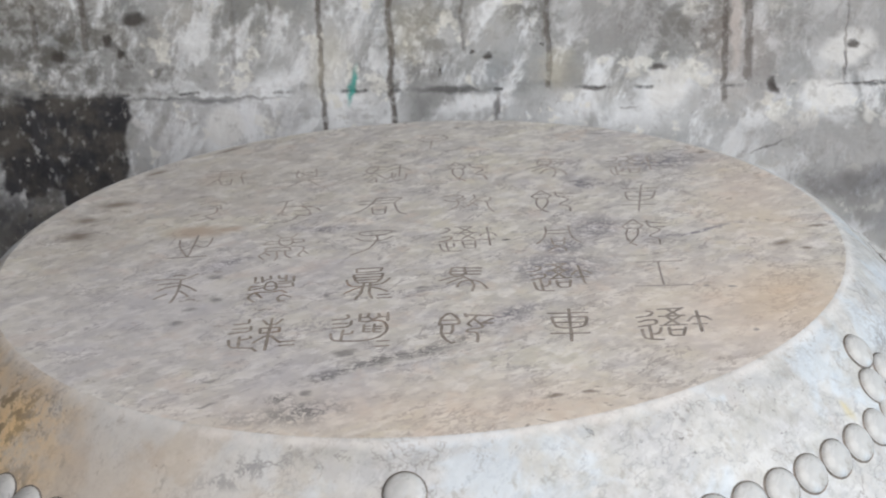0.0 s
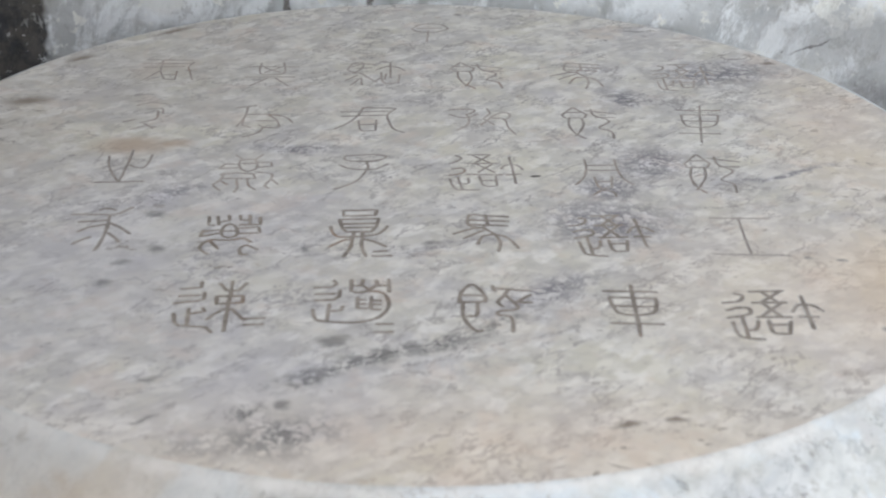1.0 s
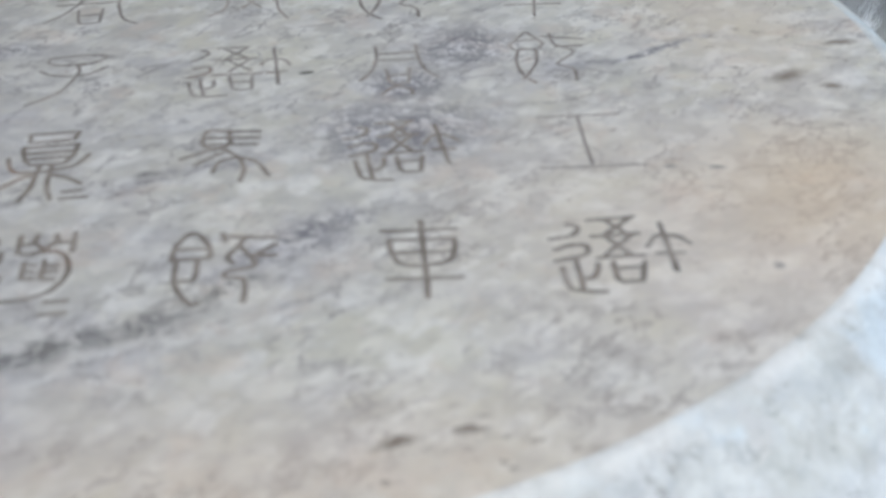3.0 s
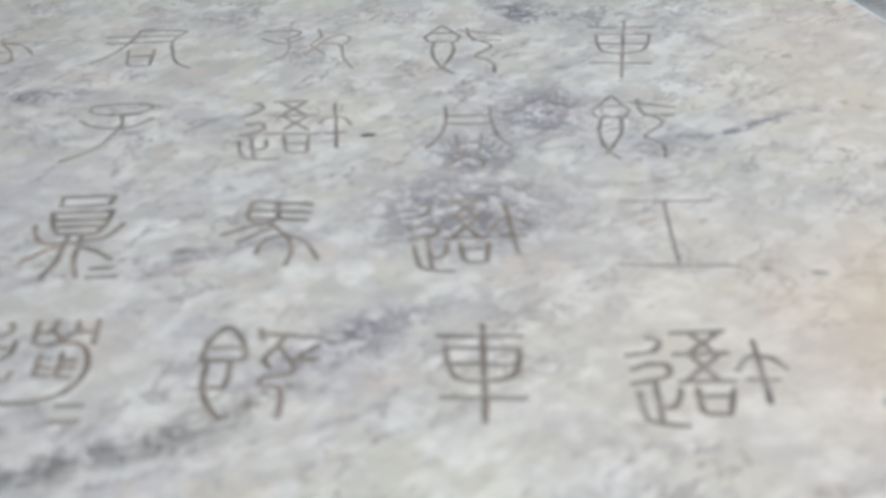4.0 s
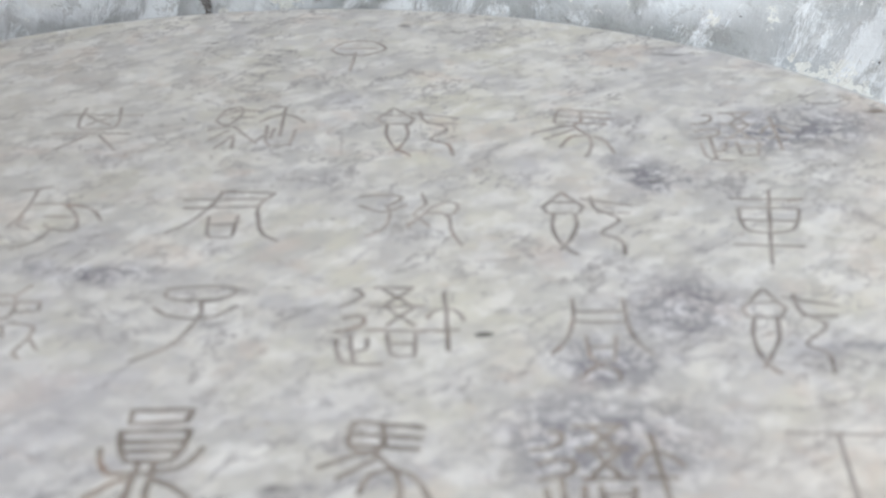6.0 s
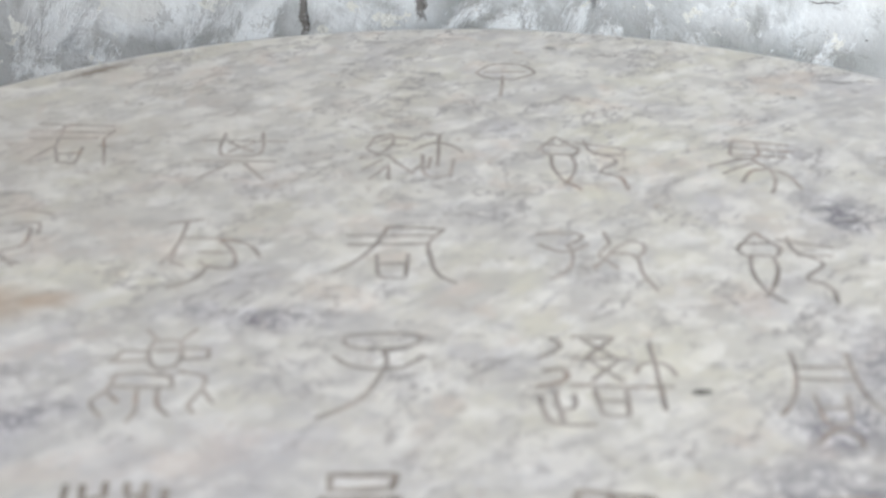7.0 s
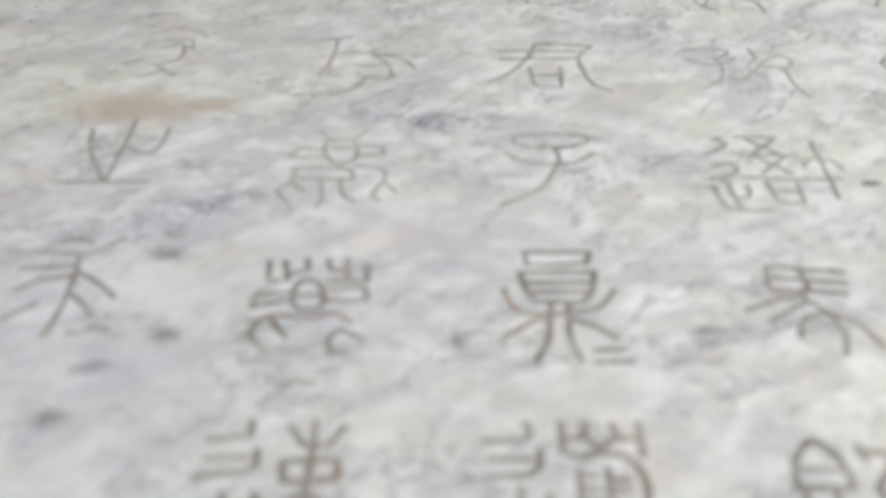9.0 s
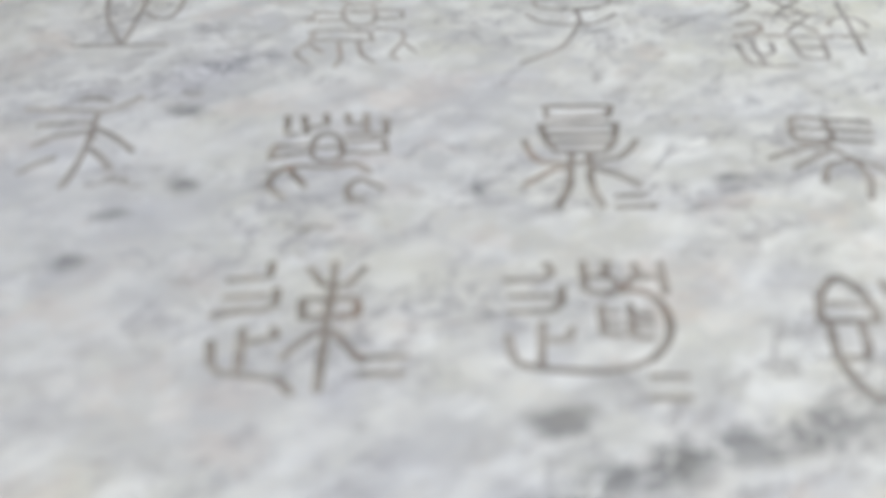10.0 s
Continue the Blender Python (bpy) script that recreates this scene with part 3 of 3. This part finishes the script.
def rough_wall():
    """The plastered wall behind the drum: a relief sheet on a thick core."""
    bm = bmesh.new()
    slab(bm, (-2.6, WALL_Y + 0.012, 0.0), (2.6, WALL_Y + 0.30, 2.7))
    nx, nz = 300, 150
    xs, zs = np.linspace(-0.95, 0.95, nx), np.linspace(0.30, 1.20, nz)
    grid = []
    for z in zs:
        for x in xs:
            swell = noise.fractal((x * 4, z * 4, 3.0), 1.0, 2.0, 4) * 0.0025
            flake = 0.0012 if noise.fractal((x * 13, z * 11, 7.0), 0.9, 2.0, 4) > 0.12 else 0.0
            seam = 0.0025 * math.exp(-((z - 0.7039 + 0.002 * noise.noise((x * 30, 0, 0))) / 0.003) ** 2) * (noise.noise((x * 9, 5, 0)) > -0.1)
            rim = min(1.0, (0.95 - abs(x)) / 0.05, (z - 0.30) / 0.05, (1.20 - z) / 0.05)
            grid.append(bm.verts.new((x, WALL_Y + 0.011 * (1 - rim) - rim * (swell + flake - seam), z)))
    for j in range(nz - 1):
        for i in range(nx - 1):
            a = j * nx + i
            bm.faces.new((grid[a], grid[a + 1], grid[a + nx + 1], grid[a + nx])).smooth = True
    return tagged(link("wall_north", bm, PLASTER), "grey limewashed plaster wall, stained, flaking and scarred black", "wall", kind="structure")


rough_wall()
structure("floor", [((-2.6, -1.55, -0.12), (2.6, 0.60, 0.0))], PAVING, "plain grey stone paved floor", "floor")
structure("ceiling", [((-2.6, -1.55, 2.7), (2.6, 0.90, 2.85))], TIMBER, "brown timber ceiling of the gallery", "ceiling")
structure("wall_west", [((-2.85, -1.55, 0.0), (-2.6, 0.90, 2.7))], PLASTER, "plain grey plaster side wall", "wall")
structure("wall_east", [((2.6, 0.5, 0.0), (2.85, 0.90, 2.7)), ((2.6, -1.55, 0.0), (2.85, -1.4, 2.7)),
                        ((2.6, -1.4, 2.55), (2.85, 0.5, 2.7)), ((2.6, -1.4, 0.0), (2.85, 0.5, 0.7))],
          PLASTER, "plain grey plaster wall with a wide opening", "wall")
structure("wall_south", [((-2.85, -1.80, 0.0), (-0.45, -1.55, 2.7)), ((2.15, -1.80, 0.0), (2.85, -1.55, 2.7)),
                         ((-0.45, -1.80, 2.62), (2.15, -1.55, 2.7))], PLASTER, "plain grey wall with a wide doorway", "wall")
structure("ground", [((-300, -300, -0.30), (300, 300, -0.125))], EARTH, "pale courtyard ground outside", "ground")

# ---- the stone drum ----
R_TOP = 0.3225
drum = tagged(new("stone_drum"), "grey-white marble drum with carved seal-script characters on its top", "stone drum")


def oval(x, y):
    """From the drum's own axis to the place."""
    return x + -0.0062, y + 0.0110


def drum_radius(z):
    """The bulging side: half of the drum, mirrored about its middle height."""
    h = min(abs(z - TOP / 2), TOP / 2)
    s = h / (TOP / 2)
    return R_TOP + 0.145 * (1 - s ** 2.9)


def lathe():
    bm = bmesh.new()
    prof = [(R_TOP - 0.0045, TOP), (R_TOP - 0.0015, TOP - 0.0007), (R_TOP + 0.0005, TOP - 0.0026)]
    prof += [(drum_radius(z), z) for z in np.linspace(TOP - 0.006, 0.006, 44)]
    prof += [(R_TOP - 0.004, 0.0)]
    n = 192
    rings = []
    for k, (r, z) in enumerate(prof):
        ring = []
        for i in range(n):
            a = 2 * math.pi * i / n
            wear = 0.0 if k == 0 else 0.0011 * noise.fractal((math.cos(a) * 6, math.sin(a) * 6, z * 8), 1.0, 2.0, 4)
            ring.append(bm.verts.new((*oval((r + wear) * math.cos(a), (r + wear) * math.sin(a)), z)))
        rings.append(ring)
    for low, high in zip(rings, rings[1:]):
        for i in range(n):
            bm.faces.new((low[i], high[i], high[(i + 1) % n], low[(i + 1) % n]))
    bm.faces.new(rings[-1])
    bmesh.ops.recalc_face_normals(bm, faces=bm.faces[:])
    return bm


part("body", lathe(), MARBLE_SIDE, drum, "bulging weathered marble side, blue and warm light painted in", smooth=True)

# Characters: strokes in a box of 100 by 100, y downwards; "~" before a stroke rounds its bends.
GLYPHS = {
    "wu": "~12,9 19,11 20,18 14,25 0,28; ~4,43 14,38 25,38 28,46 23,52 5,58; ~10,66 12,78 16,92 24,97 41,99; 19,54 25,97; ~35,63 34,75 31,81 26,82;"
          "27,4 61,2; 40,5 58,28 39,54; 57,4 39,26 58,54; 30,27 64,26; 34,56 68,55; 45,62 48,84 52,88 65,88 67,63; 47,71 66,70; 79,11 89,78;"
          "~69,45 75,32 82,29 92,33 100,43; 76,54 95,54",
    "wu_upright": "~15,4 22,12 14,22 4,28; ~6,43 20,40 22,50 10,58 0,60; ~1,70 2,84 6,97 16,99 36,99; 12,66 14,98; ~25,68 24,80 16,84; 32,2 62,2; 38,4 62,28 40,52;"
                  "60,4 38,26 62,52; 28,28 70,26; 24,58 72,58; 40,62 42,86 48,90 60,88 62,62; 42,74 62,74; 87,8 86,82; ~72,42 78,32 88,30 96,34 100,44; 76,58 96,56",
    "che": "53,0 56,100; 0,13 100,13; 10,26 95,26; ~10,26 14,43 25,57 54,60 83,56 94,43 95,26; 14,43 93,43; 7,76 100,77",
    "gong": "0,1 76,1; 36,2 53,97; 7,97 100,99",
    "ji": "0,27 20,2 42,25; 0,27 6,36 38,36 42,25; 8,19 34,18; ~12,37 11,60 20,84 36,99; ~33,37 35,58 27,80 20,92;"
          "~50,8 55,28 79,45 60,66 79,77 83,98; 39,12 92,22; 57,34 90,34",
    "ji_old": "~0,39 5,20 15,5 23,0 30,8 36,24 35,37; 5,23 35,24; 0,38 35,37; ~5,39 2,61 5,81 15,97 23,95; ~24,39 22,56 18,66 7,67; 49,2 51,14; 49,7 98,12;"
              "~69,10 60,24 51,37 56,46; ~63,22 75,46 68,53 50,56 47,64 63,68 60,98; 75,36 95,37; 75,36 97,20",
    "ma": "~34,2 29,17 30,32 48,37 61,29; 34,2 98,9; 32,17 96,21; 34,29 93,33; 61,4 61,29; 0,54 34,40 52,38; 16,66 52,44; 52,38 70,57;"
          "~36,81 48,60 70,57 88,66 100,91; ~70,57 73,78 66,99",
    "tong": "~19,2 21,31 13,55 1,69; ~71,2 75,31 85,55 99,68; 21,19 71,17; 21,31 75,31; 33,48 38,71 44,78 62,76 63,48; 37,60 63,60; ~29,95 44,83 63,86 67,98",
    "hao": "~0,9 20,4 41,6 40,15 26,26; ~0,26 17,37 31,35 47,23; ~27,26 30,46 23,69 6,85; 64,0 67,20 54,41 69,64; 69,31 57,51 47,64;"
           "~69,31 83,18 98,18 96,36 86,44; ~69,38 88,41 91,72 100,98",
    "pi": "~8,31 15,9 29,3 32,22 20,44 8,34; 14,22 30,13; 15,9 53,13; 22,28 47,27; ~2,53 26,47 41,66 55,84; 6,75 24,56; 14,94 30,66 32,94;"
          "61,3 77,6 77,69; ~53,38 71,23 89,28 100,42; 62,47 64,81 70,91 89,88 92,56; 70,53 68,75; 55,78 65,62",
    "jun": "41,9 81,13 89,15; 9,23 84,24; 11,38 76,38; ~42,9 33,40 18,65 2,82; ~89,15 77,36 79,60 86,86 100,99; 35,54 38,85 42,91 60,90 61,54; 37,69 61,68",
    "zi": "~18,4 54,1 91,4 91,13 71,21 57,24; ~18,7 21,16 39,20 71,20; ~9,29 25,40 50,45 75,44 98,29; ~59,24 61,42 43,76 21,91 2,99",
    "zi_worn": "~40,10 66,0 100,7; ~58,24 84,22 84,40; ~76,30 70,58 40,72; 8,68 32,60; ~20,94 48,84 66,88; 46,74 60,93",
    "yuan": "16,2 69,2 67,14 18,14 16,2; 13,21 20,41 27,48 64,48 71,38 73,21; 14,21 72,21; 18,31 71,31; 20,39 71,39; ~1,36 7,50 20,58 64,56 80,50 88,37;"
            "~38,50 36,78 28,98; ~51,50 53,78 61,98; ~4,78 24,65 36,63; ~53,63 73,70 89,80; 71,89 91,88; 71,98 99,98",
    "lie": "~22,2 25,8 21,14 0,16; 3,28 26,28; 32,21 32,33 26,39 4,40; ~4,56 8,72 19,78 53,81 75,76 87,66 92,49 87,33 78,25 66,24 55,26; 22,47 23,77;"
           "38,51 37,59 26,60; 43,1 45,24 53,26; 57,1 56,12; 73,2 75,12; 88,1 90,26; 44,13 58,13 66,21 73,14 89,13; 54,35 55,55; 70,34 71,56;"
           "55,40 64,40; 55,47 64,48; 55,55 65,56; 71,41 82,42; 71,48 82,49; 72,57 83,58; 80,84 99,84; 80,98 100,98",
    "qi": "14,15 100,19; ~31,0 26,30 33,47 67,47 74,30 72,0; 36,20 64,40; 64,20 36,40; 0,57 91,60; 40,63 7,93; 55,63 78,97",
    "lu": "6,9 25,7 40,4; ~25,7 18,38 3,67; ~22,31 58,33 86,42 98,60; 15,47 12,64 26,71; ~58,33 71,51 72,73 48,71 40,64; ~49,69 37,87 11,99; 37,51 68,53",
    "you": "~50,16 45,26 48,42 59,46 70,40 73,26 68,15 50,16; 42,2 52,15; 85,2 71,16; 14,38 23,26 45,27; 17,38 47,36; 71,23 95,24 95,35 71,36;"
           "15,54 41,50 65,54 67,66 17,64; ~20,50 14,68 2,80 11,94; 14,70 24,80; ~38,68 38,88 32,100; ~55,66 56,84 65,94;"
           "~71,50 92,54 91,68 80,84 85,92; 91,68 100,82; 50,26 70,26",
    "lu_two": "14,3 13,24 22,25; 28,3 30,24; 47,1 48,13 30,18; 65,1 67,13 80,13; 81,1 81,25; 98,7 98,25 64,25;"
              "~49,22 38,30 36,49 49,55 60,48 59,30 49,22; 39,39 59,39; 6,36 1,52 34,43; 6,39 35,36; 64,33 95,31 97,45 64,46;"
              "~5,67 18,60 48,61 70,58 83,67; ~7,67 1,79 14,93; 18,64 30,81; ~75,73 64,82 66,94; 75,73 93,84; 77,94 66,96",
    "su": "33,1 32,13 10,16; 8,30 30,28; 36,23 35,36 28,40 2,44; 3,63 4,80 8,86 37,90 43,100; 19,54 17,86; 34,53 36,60 20,65; 67,1 56,98;"
          "53,5 60,20 65,20; 83,5 73,20 65,20; 49,31 49,46 77,44 78,31 49,31; ~58,55 47,65 38,76; ~65,56 75,73 79,78; 80,75 100,74; 77,86 98,86",
    "jun_two": "7,5 96,11; 0,21 95,26; 0,38 77,38; 38,11 30,54 0,86; 96,20 84,40 86,96; 30,57 34,89 54,93 61,57; 32,71 59,70",
    "zhi": "~30,19 29,54 40,96; 70,2 57,50 42,96; ~100,17 90,46 78,58 62,48; 0,98 80,97",
    "qiu": "6,16 62,18; ~49,7 60,3 74,7; 64,19 79,15 100,1; 15,34 60,31; 12,57 28,47 57,40; ~3,84 17,75 30,69; ~63,21 57,46 47,75 34,99;"
           "~62,37 77,49 89,63; ~57,60 66,72 71,82",
    "jia": "~0,30 20,8 50,3 80,8 100,30 75,48 50,50 20,45 0,30; 47,40 47,100; 15,28 85,28",
}
# Columns from right to left: character, middle x, y, then the box's edge along the row and the edge up the column.
COLUMN_1 = [
    ("wu", 0.1563, 0.1902, 0.0438, 0.0040, 0.0010, 0.0525), ("che", 0.1617, 0.1063, 0.0277, 0.0020, 0.0031, 0.0622),
    ("ji", 0.1665, 0.0291, 0.0367, 0.0036, 0.0030, 0.0584), ("gong", 0.1787, -0.0552, 0.0437, 0.0035, 0.0040, 0.0471),
    ("wu", 0.1827, -0.1428, 0.0502, 0.0038, 0.0035, 0.0516)]
COLUMN_2 = [
    ("ma", 0.0834, 0.1855, 0.0350, 0.0028, -0.0026, 0.0512), ("ji", 0.0942, 0.1010, 0.0380, 0.0032, -0.0026, 0.0537),
    ("tong", 0.1007, 0.0158, 0.0345, 0.0030, -0.0020, 0.0556), ("wu", 0.1043, -0.0610, 0.0459, 0.0045, -0.0026, 0.0519),
    ("che", 0.1133, -0.1451, 0.0274, 0.0017, -0.0031, 0.0524)]
COLUMN_3 = [
    ("ji", 0.0181, 0.1790, 0.0387, 0.0029, -0.0076, 0.0509), ("hao", 0.0240, 0.0959, 0.0387, 0.0027, -0.0066, 0.0437),
    ("wu_upright", 0.0308, 0.0169, 0.0446, 0.0042, -0.0085, 0.0523), ("ma", 0.0340, -0.0647, 0.0332, 0.0034, -0.0081, 0.0466),
    ("ji_old", 0.0465, -0.1500, 0.0387, 0.0027, -0.0086, 0.0491)]
COLUMN_4 = [
    ("pi", -0.0544, 0.1744, 0.0419, 0.0070, -0.0051, 0.0487), ("jun", -0.0479, 0.0919, 0.0439, 0.0073, -0.0051, 0.0482),
    ("zi", -0.0423, 0.0101, 0.0325, 0.0055, -0.0056, 0.0496), ("yuan", -0.0320, -0.0719, 0.0355, 0.0054, -0.0036, 0.0597),
    ("lie", -0.0261, -0.1542, 0.0423, 0.0053, -0.0026, 0.0565)]
COLUMN_5 = [
    ("qi", -0.1224, 0.1643, 0.0362, 0.0058, -0.0086, 0.0465), ("lu", -0.1137, 0.0831, 0.0367, 0.0062, -0.0120, 0.0540),
    ("you", -0.1112, 0.0008, 0.0377, 0.0060, -0.0129, 0.0539), ("lu_two", -0.1022, -0.0824, 0.0332, 0.0048, -0.0095, 0.0508),
    ("su", -0.0931, -0.1614, 0.0455, 0.0057, -0.0110, 0.0528)]
COLUMN_6 = [
    ("jun_two", -0.1933, 0.1669, 0.0355, 0.0058, -0.0129, 0.0442), ("zi_worn", -0.1902, 0.0812, 0.0345, 0.0056, -0.0149, 0.0461),
    ("zhi", -0.1842, 0.0032, 0.0364, 0.0055, -0.0139, 0.0471), ("qiu", -0.1732, -0.0810, 0.0359, 0.0048, -0.0172, 0.0526)]
HEADING = [("jia", -0.0241, 0.2640, 0.0262, 0.0042, -0.0022, 0.0403)]
HALF, DEEP, STEP = 0.00138, 0.00020, 0.0022  # a groove's half width and depth, and the step along it


def rounded(points):
    """A smooth curve through the points."""
    out, k = [], len(points)
    for i in range(k - 1):
        p0, p1, p2, p3 = points[max(i - 1, 0)], points[i], points[i + 1], points[min(i + 2, k - 1)]
        for s in range(6):
            t = s / 6
            out.append(0.5 * (2 * p1 + (p2 - p0) * t + (2 * p0 - 5 * p1 + 4 * p2 - p3) * t * t + (3 * p1 - p0 - 3 * p2 + p3) * t ** 3))
    return out + [points[-1]]


def strokes_of(glyph, cx, cy, ux, uy, vx, vy):
    lines = []
    for text in GLYPHS[glyph].split(";"):
        text = text.strip()
        raw = np.array([[float(v) for v in pair.split(",")] for pair in text.lstrip("~").split()]) / 100
        pts = [np.array((cx + (u - 0.5) * ux + (0.5 - v) * vx, cy + (u - 0.5) * uy + (0.5 - v) * vy)) for u, v in raw]
        if text.startswith("~"):
            pts = rounded(pts)
        path = [pts[0]]
        for a, b in zip(pts, pts[1:]):
            k = max(1, int(np.linalg.norm(b - a) / STEP))
            path += [a + (b - a) * (i / k) for i in range(1, k + 1)]
        lines.append(np.array(path))
    return lines


def carve_top():
    """The flat top with V-shaped grooves: one mesh for the stone, one for the bottom of each character."""
    from mathutils.geometry import delaunay_2d_cdt
    rnd = random.Random(4)
    verts, edges = [], []
    ring = 192
    for i in range(ring):
        a = 2 * math.pi * i / ring
        verts.append(Vector(oval((R_TOP - 0.0045) * math.cos(a), (R_TOP - 0.0045) * math.sin(a))))
        edges.append((i, (i + 1) % ring))
    segs, owner = [], []
    letters = [row for column in (COLUMN_1, COLUMN_2, COLUMN_3, COLUMN_4, COLUMN_5, COLUMN_6, HEADING) for row in column]
    for g, row in enumerate(letters):
        half = HALF * (0.72 if row[0] == "gong" else 1.0 if row[2] < -0.12 else 0.95 if row[2] < -0.03 else 0.76)
        for line in strokes_of(*row):
            d = np.gradient(line, axis=0)
            d /= np.linalg.norm(d, axis=1)[:, None] + 1e-9
            nrm = np.stack([-d[:, 1], d[:, 0]], 1)
            seed = rnd.uniform(0, 90)
            width = half * np.array([1.0 + 0.28 * noise.noise((i * 0.35, seed, 0.0)) for i in range(len(line))])[:, None]
            line = line + nrm * np.array([0.00028 * noise.noise((i * 0.22, seed, 7.0)) for i in range(len(line))])[:, None]
            left, right = line + nrm * width, line - nrm * width
            tip_a, tip_b = line[0] - d[0] * half * 0.8, line[-1] + d[-1] * half * 0.8
            for chain in (np.vstack([tip_a, left, tip_b]), np.vstack([tip_a, right, tip_b]), line):
                base = len(verts)
                verts += [Vector((float(p[0]), float(p[1]))) for p in chain]
                edges += [(base + i, base + i + 1) for i in range(len(chain) - 1)]
            for a, b, w in zip(line, line[1:], width):
                segs.append((*a, *b, float(w[0])))
                owner.append(g)
    out_v, _, out_f, *_ = delaunay_2d_cdt(verts, edges, [], 0, 1e-6)
    xy = np.array([(v.x, v.y) for v in out_v])
    segs, owner = np.array(segs), np.array(owner)

    def nearest(points):
        best, who = np.full(len(points), 9.0), np.zeros(len(points), int)
        a, b, w = segs[:, 0:2], segs[:, 2:4], segs[:, 4]
        ab = b - a
        ll = (ab ** 2).sum(1) + 1e-12
        for s in range(0, len(points), 2000):
            p = points[s:s + 2000, None, :]
            t = np.clip(((p - a) * ab).sum(2) / ll, 0, 1)
            dist = np.linalg.norm(p - a - t[..., None] * ab, axis=2) / w
            k = dist.argmin(1)
            best[s:s + 2000], who[s:s + 2000] = dist[np.arange(len(k)), k], owner[k]
        return best, who

    near, _ = nearest(xy)
    tris = np.array([f for f in out_f if len(f) == 3])
    mid, who = nearest(xy[tris].mean(1))
    depth = -DEEP * np.clip(1.0 - near, 0, 1)
    groups = np.where(mid < 0.97, who, -1)
    depth[np.unique(tris[groups == -1])] = 0.0

    # stone that a stroke wholly encloses goes with its character
    root = list(range(len(xy)))

    def find(i):
        while root[i] != i:
            root[i] = root[root[i]]
            i = root[i]
        return i

    flat = np.where(groups == -1)[0]
    for i, j, k in tris[flat]:
        a, b, c = find(i), find(j), find(k)
        root[b] = a
        root[find(c)] = a
    part_of = np.array([find(tris[f][0]) for f in flat])
    names, counts = np.unique(part_of, return_counts=True)
    enclosed = np.zeros(len(tris), bool)
    enclosed[flat[part_of != names[counts.argmax()]]] = True
    groups[enclosed] = who[enclosed]

    def mesh_of(rows, stone=None):
        used, inverse = np.unique(rows, return_inverse=True)
        bm = bmesh.new()
        vs = [bm.verts.new((xy[i][0], xy[i][1], TOP + depth[i])) for i in used]
        for row, f in enumerate(inverse.reshape(-1, 3)):
            try:
                face = bm.faces.new([vs[i] for i in f])
            except ValueError:
                continue
            face.material_index = int(stone is not None and stone[row])
            face.normal_update()
            if face.normal.z < 0:
                face.normal_flip()
        return bm

    part("drumhead", mesh_of(tris[groups == -1]), MARBLE_TOP, drum, "flat veined marble top with brown and grey stains")
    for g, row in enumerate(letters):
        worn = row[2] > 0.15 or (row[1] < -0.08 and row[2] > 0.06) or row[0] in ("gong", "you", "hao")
        dirt = FAINT_DIRT_AND_SHADE if worn else SOME_DIRT_AND_SHADE if row[2] > -0.03 or row[0] == "qiu" else DIRT_AND_SHADE
        part("carved_character", mesh_of(tris[groups == g], enclosed[groups == g]), (dirt, MARBLE_TOP), drum, "seal-script character cut in the marble, dirt and painted shade in its grooves")


carve_top()

# ---- studs: one row round the shoulder, and small pyramids of three rows over it ----
STUD_R = 0.0122


def stud_mesh():
    bm = bmesh.new()
    # the two outer bands take the dark ring colour, in place of a recess
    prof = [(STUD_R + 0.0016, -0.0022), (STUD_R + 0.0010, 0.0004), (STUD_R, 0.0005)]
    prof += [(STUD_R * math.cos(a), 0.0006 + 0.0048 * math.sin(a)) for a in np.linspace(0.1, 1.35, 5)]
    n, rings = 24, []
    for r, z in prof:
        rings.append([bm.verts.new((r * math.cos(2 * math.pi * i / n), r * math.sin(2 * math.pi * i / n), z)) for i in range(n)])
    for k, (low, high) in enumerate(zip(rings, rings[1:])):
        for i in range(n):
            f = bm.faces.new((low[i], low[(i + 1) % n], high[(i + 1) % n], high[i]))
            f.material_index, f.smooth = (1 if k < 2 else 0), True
    cap = bm.faces.new(rings[-1])
    cap.smooth = True
    mesh = bpy.data.meshes.new("stud")
    bm.to_mesh(mesh)
    bm.free()
    mesh.materials.append(MARBLE_SIDE)
    mesh.materials.append(STUD_RING)
    return mesh


STUD = stud_mesh()


def stud(azimuth, z):
    a, r = radians(azimuth), drum_radius(z)
    slope = (drum_radius(z - 0.004) - drum_radius(z + 0.004)) / 0.008
    out = Vector((math.cos(a), math.sin(a), slope)).normalized()
    ob = new("stud", STUD)
    ob.parent = drum
    turn = out.to_track_quat("Z", "Y").to_matrix().to_4x4()
    ob.matrix_local = Matrix.Translation((*oval(r * math.cos(a), r * math.sin(a)), z)) @ turn


COUNT = 90
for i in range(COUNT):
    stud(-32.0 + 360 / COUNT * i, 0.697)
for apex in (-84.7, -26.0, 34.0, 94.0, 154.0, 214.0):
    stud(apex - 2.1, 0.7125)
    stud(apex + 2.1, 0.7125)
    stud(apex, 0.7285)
